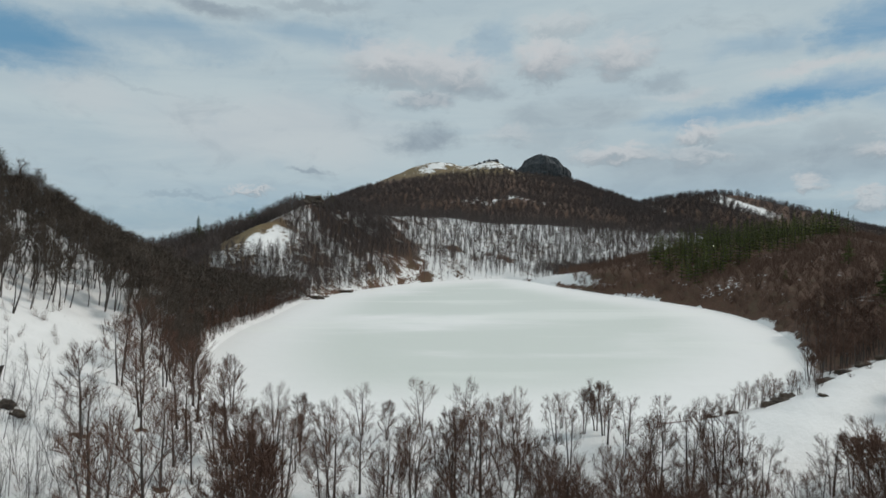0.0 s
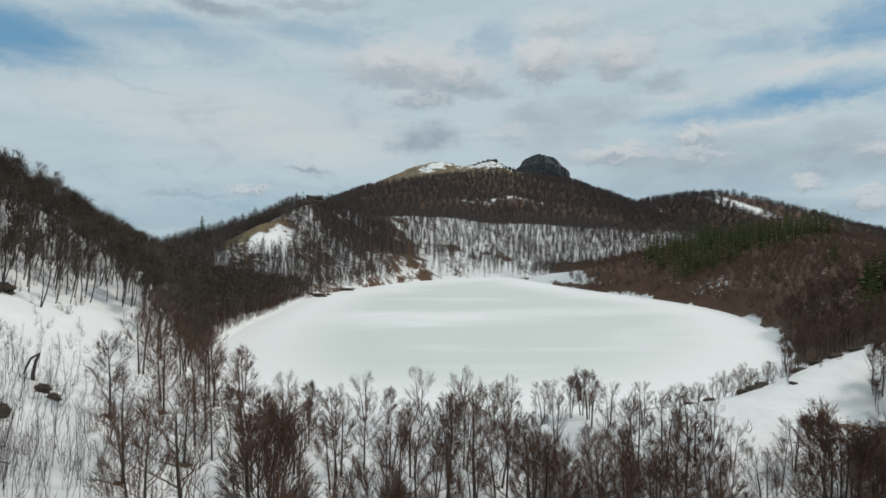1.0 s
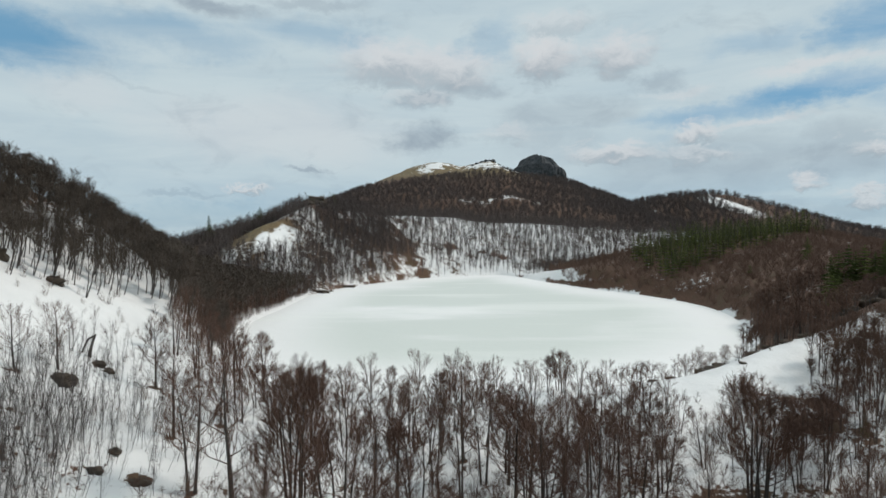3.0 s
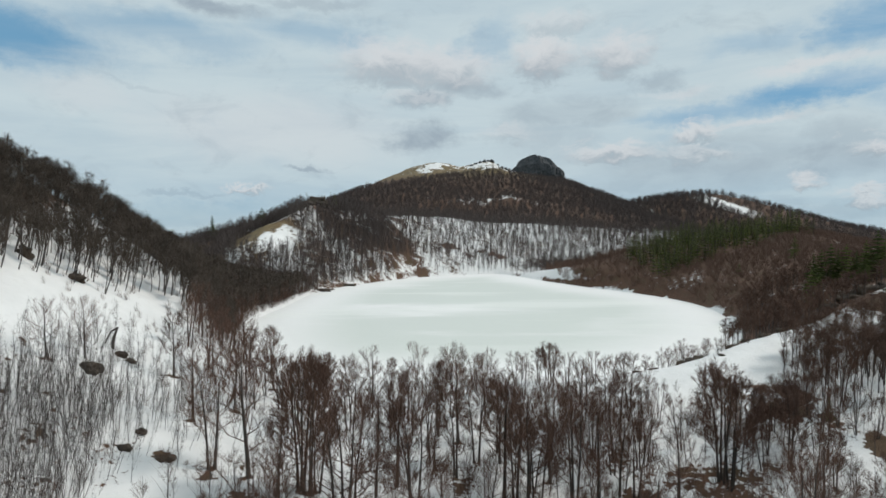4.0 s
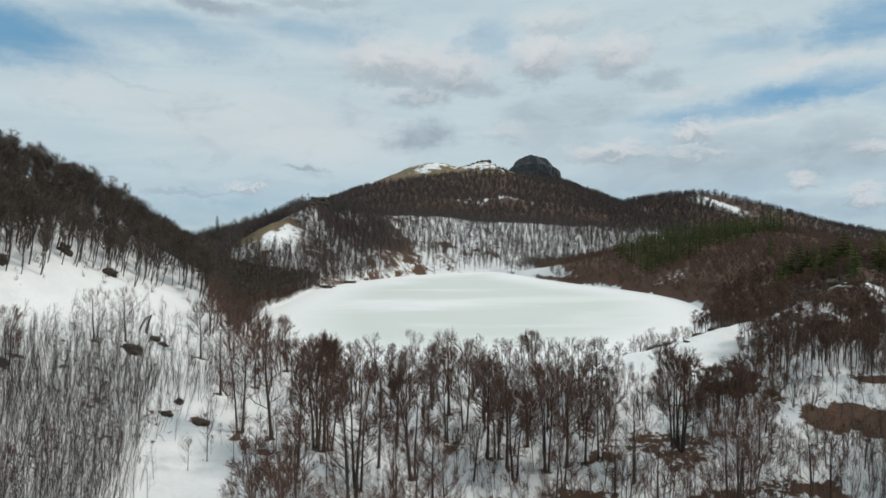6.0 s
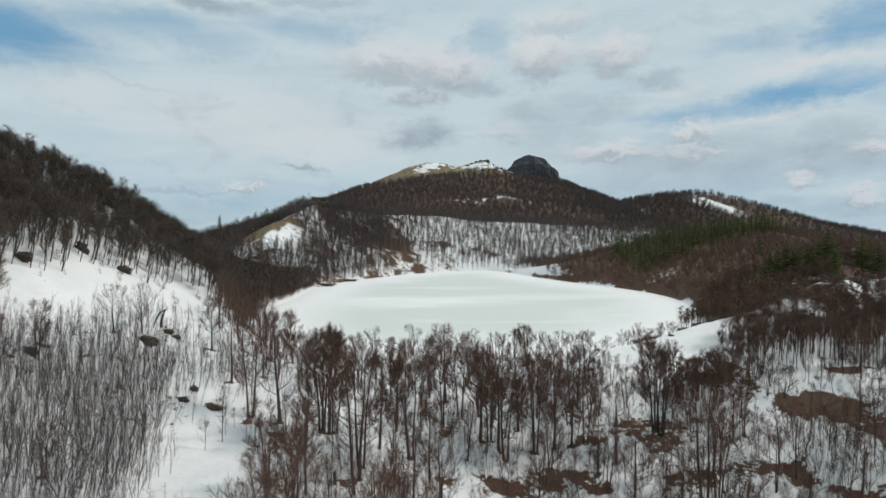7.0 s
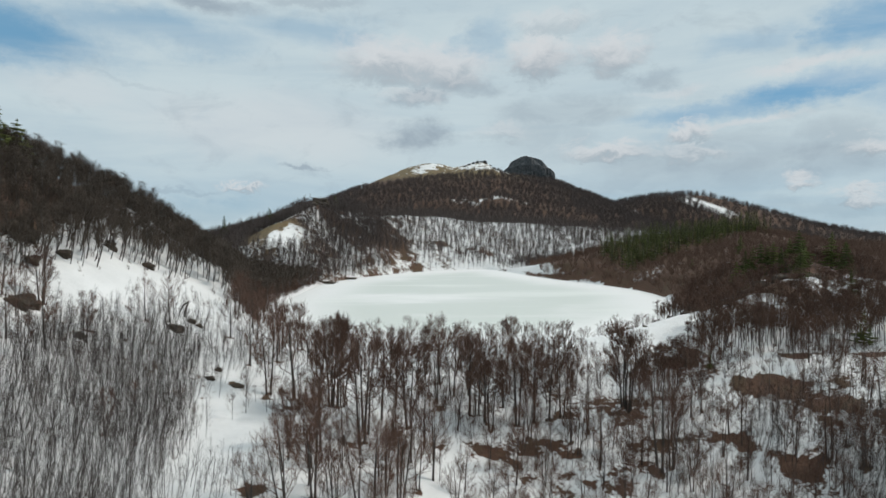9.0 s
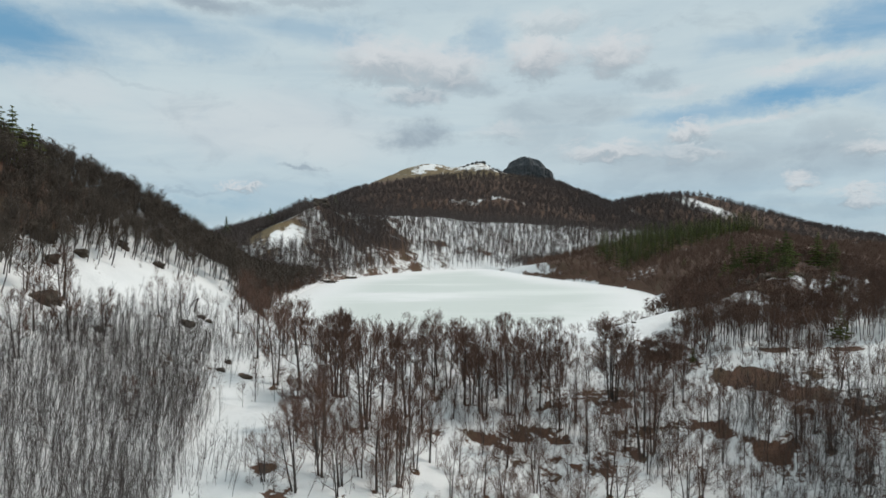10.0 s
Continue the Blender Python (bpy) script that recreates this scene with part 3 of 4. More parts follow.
def tube(V, F, path, radii, sides=6):
    """A round limb along a path, joined ring to ring."""
    path = [np.asarray(p, float) for p in path]
    n0 = len(V)
    for i, p in enumerate(path):
        d = path[min(i + 1, len(path) - 1)] - path[max(i - 1, 0)]
        d = d / (np.linalg.norm(d) + 1e-9)
        u = np.cross(d, (0.31, 0.87, 0.39))
        u = u / (np.linalg.norm(u) + 1e-9)
        v = np.cross(d, u)
        for k in range(sides):
            w = 2 * math.pi * k / sides
            V.append(p + radii[i] * (math.cos(w) * u + math.sin(w) * v))
    for i in range(len(path) - 1):
        for k in range(sides):
            a, b = n0 + i * sides + k, n0 + i * sides + (k + 1) % sides
            F.append((a, b, b + sides))
            F.append((a, b + sides, a + sides))


def along(path, t):
    f = t * (len(path) - 1)
    i = min(int(f), len(path) - 2)
    return path[i] + (path[i + 1] - path[i]) * (f - i), path[i + 1] - path[i]


def side_way(rng, d, open_angle):
    """A direction that leaves d at about that angle."""
    d = d / np.linalg.norm(d)
    r = np.array([rng.gauss(0, 1), rng.gauss(0, 1), rng.gauss(0, 0.5)])
    r = r - d * (r @ d)
    r = r / (np.linalg.norm(r) + 1e-9)
    return d * math.cos(open_angle) + r * math.sin(open_angle)


def crown_shell(rng, middle, rx, rz):
    """A place near the skin of an egg-shaped crown, more often above than below."""
    while True:
        d = np.array([rng.gauss(0, 1), rng.gauss(0, 1), rng.gauss(0.25, 1)])
        d = d / (np.linalg.norm(d) + 1e-9)
        if d[2] > -0.55:
            break
    return middle + d * np.array([rx, rx, rz]) * rng.uniform(0.62, 1.06)


def sliver(V, F, rng, a, b, wide):
    """A hair-fine twig from a to its tip b."""
    d = b - a
    u = np.cross(d, (rng.gauss(0, 1), rng.gauss(0, 1), rng.gauss(0, 1)))
    u = u / (np.linalg.norm(u) + 1e-9) * wide / 2
    n = len(V)
    V.extend((a - u, a + u, b))
    F.append((n, n + 1, n + 2))


def unit(v):
    return v / (np.linalg.norm(v) + 1e-9)


def beech(seed, high, stems, crown_from, wide, boughs, forks, sprays, fine=0.016):
    """A leafless beech: trunk and crown as lists of places and triangles. wide: the crown's half-width as a share of the height."""
    rng = random.Random(seed)
    TV, TF, CV, CF = [], [], [], []
    girth = high * 0.0165
    rx, rz = high * wide, high * (1 - crown_from) / 2
    mid_z = high * (1 + crown_from) / 2
    turn = rng.uniform(0, 6.28)
    limbs = []
    for k in range(stems):
        w = turn + 6.283 * k / stems + rng.gauss(0, 0.3)
        out = rng.uniform(0.0, 0.08) * rx if stems == 1 else rng.uniform(0.3, 0.55) * rx
        foot = np.array([math.cos(w), math.sin(w), 0]) * (0.0 if stems == 1 else girth * 1.6)
        r = girth * (1.0 if stems == 1 else rng.uniform(0.6, 0.85))
        path, radii, kink = [], [], (rng.uniform(0, 6.28), rng.uniform(0, 6.28))
        for i in range(9):
            t = i / 8
            sway = high * 0.011 * np.array([math.sin(t * 7 + kink[0]), math.sin(t * 6 + kink[1]), 0]) * t
            lean = np.array([math.cos(w), math.sin(w), 0]) * out * t ** 1.2
            path.append(foot * (1 - t) + lean + sway + np.array([0, 0, -0.5 + t * (high * 0.93 + 0.5)]))
            radii.append(r * (1.35 if i == 0 else 1.04 * (1 - t) ** 0.8 + 0.05))
        tube(TV, TF, path, radii, 7 if stems == 1 else 6)
        count = max(4, boughs // stems)
        for i in range(count):
            t = crown_from * 0.8 + (0.93 - crown_from * 0.8) * ((i + rng.random()) / count) ** 1.15
            p, _ = along(path, t)
            az = (w + rng.gauss(0, 1.1)) if stems > 1 else 2.4 * i + rng.gauss(0, 0.4)
            rise = rng.uniform(0.75, 1.35) if t < 0.7 else rng.uniform(1.2, 2.4)
            # out to the skin of the crown
            side = np.array([math.cos(az), math.sin(az), rise])
            far = 0.3
            while far < 2.2 * rx:
                q = p + side * far
                if np.hypot(q[0], q[1]) / rx > 1.0 or (np.hypot(q[0], q[1]) / rx) ** 2 + ((q[2] - mid_z) / rz) ** 2 > 1.0 and q[2] > mid_z:
                    break
                far += 0.15
            q = p + side * far * rng.uniform(0.8, 1.04)
            low = p + (q - p) * 0.5 + np.array([math.cos(az), math.sin(az), -0.6]) * 0.10 * np.linalg.norm(q - p)
            rb = r * (1.05 - t) * rng.uniform(0.34, 0.5) + 0.012
            line = [p, p + (low - p) * 0.5 + np.array([rng.gauss(0, 0.05), rng.gauss(0, 0.05), 0]), low, low + (q - low) * 0.5, q]
            for j in range(4):
                spike(CV, CF, line[j], line[j + 1], rb * (1 - 0.23 * j), rb * (1 - 0.23 * (j + 1)) if j < 3 else 0)
            limbs.append((line, rb))
        limbs.append((path[4:], r * 0.4))
    for line, rb in limbs:
        size = sum(np.linalg.norm(b - a) for a, b in zip(line, line[1:]))
        for i in range(forks):
            u = 0.28 + 0.72 * (i + rng.random()) / forks
            a, d = along(line, min(0.99, u))
            way = unit(side_way(rng, d, rng.uniform(0.45, 0.85)) + np.array([0, 0, 0.35]))
            size2 = size * 0.34 * (1.25 - u) + high * rng.uniform(0.04, 0.07)
            b = a + way * size2
            spike(CV, CF, a, b, 0.35 * rb * (1.1 - 0.6 * u) + 0.006, 0)
            for g in range(sprays):
                s0 = a + (b - a) * rng.uniform(0.15, 0.95)
                w2 = unit(way + np.array([rng.gauss(0, 0.42), rng.gauss(0, 0.42), rng.gauss(0.22, 0.25)]))
                s1 = s0 + w2 * high * rng.uniform(0.05, 0.10)
                sliver(CV, CF, rng, s0, s1, fine)
                s2 = s0 + (s1 - s0) * rng.uniform(0.3, 0.7)
                sliver(CV, CF, rng, s2, s2 + unit(w2 + np.array([rng.gauss(0, 0.5), rng.gauss(0, 0.5), rng.gauss(0.1, 0.3)])) * high * rng.uniform(0.03, 0.06), fine * 0.75)
    return TV, TF, CV, CF


def wood_tree(seed, high, boughs, twigs, stems=1, bow=0.5, crown_from=0.42, wide=0.2, thick=0.02, girth=0.012, segments=4):
    """A simpler tree for the joined woods: bowed foot, boughs, and fine twigs that run up to the crown's skin."""
    rng = random.Random(seed)
    TV, TF, CV, CF = [], [], [], []
    rx, rz = high * wide, high * (1 - crown_from) / 2
    middle = np.array([0, 0, high * (1 + crown_from) / 2])
    for s in range(stems):
        w, r = rng.uniform(0, 6.28), high * girth * rng.uniform(0.8, 1.2)
        path = [np.array((0, 0, -0.6))]
        for t in (np.arange(segments) + 1) / segments * 0.92:
            o = bow * math.sqrt(t) * high * 0.10
            path.append(np.array((math.cos(w) * o + rng.gauss(0, 0.008) * high, math.sin(w) * o + rng.gauss(0, 0.008) * high, t * high)))
        k = 0.85 / segments
        for a in range(segments):
            spike(TV, TF, path[a], path[a + 1], r * (1.1 - k * a), r * (1.1 - k * (a + 1)))
        roots = []
        for i in range(boughs // stems):
            q = crown_shell(rng, middle, rx * 0.8, rz * 0.85)
            tp = float(np.clip((q[2] - np.hypot(q[0], q[1]) * 1.5) / (high * 0.92), crown_from * 0.7, 0.95))
            p, _ = along(path, tp)
            roots.append((p, q))
            spike(CV, CF, p, q, thick * 1.4, 0)
        for i in range(twigs // stems):
            q = crown_shell(rng, middle, rx, rz)
            if roots and i % 5:
                p0, q0 = min(rng.sample(roots, min(3, len(roots))), key=lambda pq: np.linalg.norm(pq[1] - q))
                p = p0 + (q0 - p0) * rng.uniform(0.3, 0.95)
                if q[2] < p[2]: q = q + np.array([0, 0, 1.3 * (p[2] - q[2])])
                q = p + (q - p) * min(1.0, 0.22 * high / (np.linalg.norm(q - p) + 1e-9))
            else:
                tp = float(np.clip((q[2] - np.hypot(q[0], q[1]) * 1.6) / (high * 0.92), crown_from * 0.7, 0.95))
                p, _ = along(path, tp)
                p = p + (q - p) * rng.uniform(0.0, 0.45)
            sliver(CV, CF, rng, p, q, thick)
    return TV, TF, CV, CF


def conifer(seed, high, whorls, boughs, fine, wide=0.2):
    """A fir: straight trunk, drooping boughs set with needle sprays."""
    rng = random.Random(seed)
    TV, TF, CV, CF = [], [], [], []
    tube(TV, TF, [(0, 0, -0.5), (0, 0, high * 0.5), (0, 0, high * 0.97)], [high * 0.018, high * 0.012, 0.02], 5)
    for i in range(whorls):
        t = 0.10 + 0.88 * i / (whorls - 1)
        reach = high * wide * (1 - t) ** 0.75 * rng.uniform(0.75, 1.2) + 0.15
        for b in range(boughs):
            w = 6.283 * (b + rng.random()) / boughs + i
            ln = reach * rng.uniform(0.55, 1.2)
            a = np.array((0, 0, high * t + rng.uniform(-0.15, 0.15)))
            e = a + np.array((math.cos(w) * ln, math.sin(w) * ln, ln * rng.uniform(-0.35, 0.1)))
            spike(CV, CF, a, e, 0.10 * high / 10 + 0.05 * ln, 0)
            for f in range(fine):
                s = a + (e - a) * rng.uniform(0.25, 0.9)
                w2 = w + rng.choice((-1, 1)) * rng.uniform(0.4, 1.1)
                l2 = ln * rng.uniform(0.25, 0.5)
                spike(CV, CF, s, s + np.array((math.cos(w2) * l2, math.sin(w2) * l2, l2 * rng.uniform(-0.3, 0.25))), 0.05 + 0.05 * ln, 0)
    spike(CV, CF, (0, 0, high * 0.9), (0, 0, high), 0.08, 0)
    return TV, TF, CV, CF


def thing_of(name, parts, label, category, group=""):
    """An Empty at the foot that parents its parts."""
    ob = new(name)
    ob.empty_display_size = 0.3
    for pname, V, F, mat in parts:
        shaped(pname, V, F, mat, ob)
    return tagged(ob, label, category, group)


def planted(x, y, size, turn, tilt=(0, 0)):
    z = float(height(np.array([x]), np.array([y]))[0])
    return pose(x, y, z, tilt[0], tilt[1], turn) @ Matrix.Diagonal((size, size, size, 1))


def joined_woods(name, places, kinds, mats, label, category="woods", lean=0.03, sway=0.0, seed=1, sizes=(0.75, 1.2)):
    """One object of many trees: kinds are trees as beech() gives them."""
    rng = np.random.RandomState(seed)
    places = np.asarray(places, float)
    n = len(places)
    z = height(places[:, 0], places[:, 1])
    pick = rng.randint(0, len(kinds), n)
    for which, mat, tag in ((0, mats[0], "trunks"), (2, mats[1], "crowns")):
        VS, FS, TS, count = [], [], [], 0
        for i, kind in enumerate(kinds):
            r2 = np.random.RandomState(seed * 100 + i)
            idx = np.nonzero(pick == i)[0]
            if not len(idx) or not len(kind[which]): continue
            V, F = np.array(kind[which]), np.array(kind[which + 1])
            m = len(idx)
            a, s = r2.uniform(0, 6.283, m), r2.uniform(*sizes, m)
            c, sn = np.cos(a)[:, None] * s[:, None], np.sin(a)[:, None] * s[:, None]
            lx, ly, ax = r2.normal(0, lean, m), r2.normal(0, lean, m), None
            h = V[None, :, 2] * s[:, None]
            px = V[None, :, 0] * c - V[None, :, 1] * sn + lx[:, None] * h + places[idx, 0][:, None] + sway * np.sqrt(np.clip(h, 0, 3) / 3)
            py = V[None, :, 0] * sn + V[None, :, 1] * c + ly[:, None] * h + places[idx, 1][:, None]
            VS.append(np.stack([px, py, h + z[idx][:, None]], -1).reshape(-1, 3))
            FS.append((F[None] + (np.arange(m) * len(V))[:, None, None]).reshape(-1, 3) + count)
            TS.append(np.repeat(r2.uniform(0, 1, m), len(V)))
            count += m * len(V)
        ob = shaped(name if which == 0 else "crowns", np.concatenate(VS), np.concatenate(FS), mat, attributes=[("tone", np.concatenate(TS))])
        if which == 0:
            top = tagged(ob, label, category, kind="stuff")
        else:
            ob.parent = top
            tagged(ob, kind="stuff")
    return n


def scattered(x0, x1, y0, y1, step, keep, seed):
    """Places on a jittered grid, kept with the chance that keep(x, y, z) gives."""
    rng = np.random.RandomState(seed)
    gx, gy = np.meshgrid(np.arange(x0, x1, step), np.arange(y0, y1, step))
    x = gx.ravel() + rng.uniform(-0.5, 0.5, gx.size) * step
    y = gy.ravel() + rng.uniform(-0.5, 0.5, gx.size) * step
    z = height(x, y)
    ok = rng.uniform(0, 1, x.size) < keep(x, y, z)
    ok &= from_shore(x, y) > 1.5
    return np.stack([x[ok], y[ok]], 1)


# the kinds of tree, built once
MID = [wood_tree(10 + i, 10.0, 8, 280, 1 + (i % 3 == 2), 0.6, 0.44, 0.23, 0.050) for i in range(6)]
MID_LOW = [wood_tree(30 + i, 9.5, 3, 120, 1, 0.4, 0.34, 0.25, 0.085, 0.012, 3) for i in range(5)]
FAR = [wood_tree(50 + i, 6.5, 0, 58, 1, 0.2, 0.10, 0.46, 0.16, 0.010, 1) for i in range(6)]
GROVE = [wood_tree(20 + i, 10.0, 6, 260, 1, 0.3, 0.42, 0.23, 0.042, 0.010) for i in range(5)]
YOUNG = [wood_tree(40 + i, 5.0, 5, 170, 1, 0.4, 0.22, 0.26, 0.019, 0.009, 3) for i in range(5)]
FAR_THIN = [wood_tree(60 + i, 10, 0, 44, 1, 0.2, 0.30, 0.21, 0.125, 0.013, 1) for i in range(6)]
POLE = [wood_tree(70 + i, 6.0, 0, 40, 1, 1.0, 0.14, 0.15, 0.025, 0.0058, 2) for i in range(7)]
SHRUB = [wood_tree(80 + i, 2.2, 0, 44, 1, 0.3, 0.05, 0.38, 0.030, 0.008, 1) for i in range(4)]
FIR_FAR = [conifer(90 + i, 9, 8, 6, 0, 0.22) for i in range(4)]


# ---- woods, from the clearing outwards ----
def west_keep(x, y, z):
    n = value_noise(x, y, 14, 60)
    clear = smooth(z + (n - 0.5) * 4 + 0.12 * np.clip(y - 60, 0, 40), 15.4, 19.4)          # the clearing lies below
    past = smooth(y + (n - 0.5) * 8 + 0.75 * (x + 40), 75, 83)
    return np.maximum(clear, past) * 0.97


def split(places, rule):
    mask = rule(places[:, 0], places[:, 1])
    return places[mask], places[~mask]


west = scattered(-150, -22, 14, 200, 2.1, west_keep, 5)
west = west[~((west[:, 0] < -112) | ((west[:, 0] > -38) & (west[:, 1] < 90)))]
west_near, west_far = split(west, lambda x, y: (y < 118) & (x > -92))
joined_woods("west_spur_woods", west_near, MID, (M_WOOD_BARK, M_WEST_TWIG), "leafless brown beech wood with bowed trunks on snow", sway=0.7, seed=2, sizes=(0.6, 0.93))
joined_woods("west_shore_woods", west_far, MID_LOW, (M_WOOD_BARK, M_WEST_TWIG), "dark leafless beech wood above the frozen lake", sway=0.4, seed=3, sizes=(0.7, 1.05))


joined_woods("west_shore_fringe", scattered(-76, -34, 92, 216, 2.1, lambda x, y, z: 0.9 * (from_shore(x, y) < 10), 35), MID_LOW, (M_WOOD_BARK, M_WOOD_TWIG), "low brown leafless trees and scrub along the lake shore", seed=23, sizes=(0.35, 0.75))


def knob_keep(x, y, z):
    n = value_noise(x, y, 22, 62)
    bald = np.exp(-((x + 78) / 15) ** 2 - ((y - 247) / 22) ** 2)
    top = np.exp(-((x + 68) / 10) ** 2 - ((y - 308) / 12) ** 2)
    return (0.75 + 0.22 * smooth(n, 0.35, 0.5)) * (1 - smooth(x + 0.25 * (y - 290) + 16 * (n - 0.5), -38, -14)) * (1 - smooth(bald, 0.3, 0.5)) * (1 - smooth(top, 0.3, 0.6))


joined_woods("north_west_woods", scattered(-140, -8, 200, 340, 1.95, knob_keep, 6), FAR_THIN, (M_WOOD_BARK, M_FAR_TWIG), "leafless grey beech wood on a rocky slope", seed=4, sizes=(0.6, 0.95))


def bank_keep(x, y, z):
    n = value_noise(x, y, 26, 64)
    return 0.66 + 0.3 * smooth(n, 0.42, 0.56)


joined_woods("far_bank_woods", scattered(-60, 235, 282, 440, 2.55, bank_keep, 7), FAR_THIN, (M_WOOD_BARK, M_FAR_TWIG), "sparse leafless trees on a snowy far bank", seed=5, sizes=(0.45, 0.95))


def mountain_keep(x, y, z):
    n = value_noise(x, y, 60, 66)
    return (1 - smooth(z + (n - 0.5) * 8 - 15 * smooth(x, -60, 20), 76, 82)) * (0.8 + 0.2 * smooth(n, 0.4, 0.5)) * (z > 8)


joined_woods("mountain_woods", scattered(-220, 270, 430, 800, 4.9, mountain_keep, 8), FAR, (M_FAR_TWIG, M_FAR_TWIG), "dark reddish brown leafless wood on the mountain", seed=6, sizes=(0.75, 1.2))


def bank_line(x):
    """The snowy strip along the south-east shore."""
    return 70.5 + 0.48 * (x - 42)


def conifer_zone(x, y):
    """A wedge of planted conifers that narrows along the hill's crest."""
    n = value_noise(x, y, 14, 70) - 0.5
    lower = 204 + 0.50 * (x - 96) + 8 * n
    return smooth(y - lower, 0, 5) * (1 - smooth(y - lower, 44, 52)) * smooth(x + 10 * n, 82, 88) * (1 - smooth(x + 14 * n, 166, 174))


def east_keep(x, y, z):
    knoll = np.exp(-((x - 106) / 24) ** 2 - ((y - 114) / 13) ** 2)
    return 0.97 * (1 - 0.9 * conifer_zone(x, y)) * (y > bank_line(x) + 3.5) * (1 - 0.8 * smooth(knoll, 0.35, 0.6)) * (1 - 0.96 * smooth(np.exp(-((x - 105) / 20) ** 2 - ((y - 120) / 15) ** 2), 0.3, 0.5)) * (x < 130 + 0.75 * (y - 90))


east_near = scattered(56, 140, 86, 138, 1.9, east_keep, 9)
east_far = scattered(58, 300, 138, 320, 3.1, east_keep, 19)
joined_woods("east_shore_woods", east_near, MID_LOW, (M_WOOD_BARK, M_WOOD_TWIG), "close reddish brown leafless wood by the shore", seed=17, sizes=(0.5, 0.75))
joined_woods("east_hill_woods", east_far, FAR, (M_HILL_TWIG, M_HILL_TWIG), "dense reddish brown leafless wood on a low hill", seed=7, sizes=(0.45, 0.72))
joined_woods("conifer_plantation", scattered(74, 190, 200, 300, 3.0, lambda x, y, z: 0.92 * conifer_zone(x, y), 10), FIR_FAR, (M_WOOD_BARK, M_NEEDLES), "dark green conifers in a dense stand", lean=0.01, seed=8, sizes=(0.75, 1.25))


def far_hill_keep(x, y, z):
    strip = np.exp(-((x - 262 - 0.3 * (560 - y)) / 15) ** 2 - ((y - 535) / 30) ** 2)
    return (1 - smooth(strip, 0.3, 0.6)) * (z > 3) * 0.95


joined_woods("east_mountain_woods", scattered(150, 520, 430, 620, 5.6, far_hill_keep, 11), FAR, (M_FAR_TWIG, M_FAR_TWIG), "brown leafless wood on a distant hill", seed=9, sizes=(0.7, 1.1))


def grove_keep(x, y, z):
    n = value_noise(x, y, 10, 72)
    lower = 54 + 0.08 * (x - 50)
    glade = np.exp(-((x - 96) / 12) ** 2 - ((y - 72) / 6) ** 2)
    return (y > lower) * (y < bank_line(x) - 6.0) * (x > 22 + 0.465 * y) * (0.62 + 0.45 * smooth(n, 0.3, 0.45)) * (1 - 0.8 * smooth(glade, 0.4, 0.7))


grove_low, grove_high = split(scattered(44, 126, 50, 102, 1.75, grove_keep, 12), lambda x, y: x < 53 + 0.2 * (y - 60))
joined_woods("grove_edge", grove_low, GROVE, (M_WOOD_BARK, M_WOOD_TWIG), "low edge of a leafless beech grove on snow", seed=20, sizes=(0.42, 0.62))
joined_woods("east_grove", grove_high, GROVE, (M_WOOD_BARK, M_WOOD_TWIG), "close leafless beech grove with grey trunks on snow", seed=10, sizes=(0.58, 0.88))


def pole_keep(x, y, z):
    n = value_noise(x, y, 9, 74)
    west_side = smooth(-x - 0.26 * y, 18.5, 26) * (1 - smooth(z, 9.5, 13)) * (0.35 + 0.65 * smooth(n, 0.26, 0.40)) * (1 - 0.7 * smooth(y + 8 * n, 42, 54))
    clearing = np.exp(-((x + 21) / 4) ** 2 - ((y - 15) / 12) ** 2)
    lower = np.exp(-((x + 20) / 9) ** 2 - ((y - 4) / 3) ** 2)
    east_side = smooth(x, 18, 30) * (1 - smooth(y, 30, 42)) * smooth(n, 0.46, 0.58) * 0.6
    fringe = np.exp(-((x + 30) / 7) ** 2 - ((y - 45) / 8) ** 2) * 0.45
    return np.maximum(np.maximum(np.maximum(west_side * (1 - smooth(clearing, 0.3, 0.5)), east_side), fringe), lower * 0.4) * 0.9


joined_woods("sapling_thicket", scattered(-72, 90, -14, 58, 0.58, pole_keep, 13), POLE, (M_SAPLING, M_SAPLING), "thicket of thin grey leafless saplings on snow", "saplings", lean=0.11, sway=0.45, seed=11, sizes=(0.35, 1.0))


def shrub_keep(x, y, z):
    n = value_noise(x, y, 8, 78)
    slope = smooth(-x, 22, 34) * (1 - smooth(z, 20, 25)) * 0.18
    low = smooth(n, 0.40, 0.55) * (y < 60) * 0.7
    shore = np.exp(-((y - bank_line(x) - 5) / 3.0) ** 2) * (x > 34) * (x < 62) * 0.5
    return np.maximum(np.maximum(slope, low * (x > -16)), shore)


joined_woods("brushwood", scattered(-64, 88, 2, 100, 1.5, shrub_keep, 14), SHRUB, (M_WOOD_TWIG, M_WOOD_TWIG), "low brown leafless brushwood poking through snow", "shrubs", lean=0.15, seed=12, sizes=(0.3, 1.1))
joined_woods("shore_scrub", scattered(-66, -36, 96, 214, 1.1, lambda x, y, z: 0.85 * (from_shore(x, y) < 6), 36), SHRUB, (M_WOOD_TWIG, M_WOOD_TWIG), "low brown leafless scrub on the lake bank", "shrubs", lean=0.15, seed=24, sizes=(0.6, 1.7))



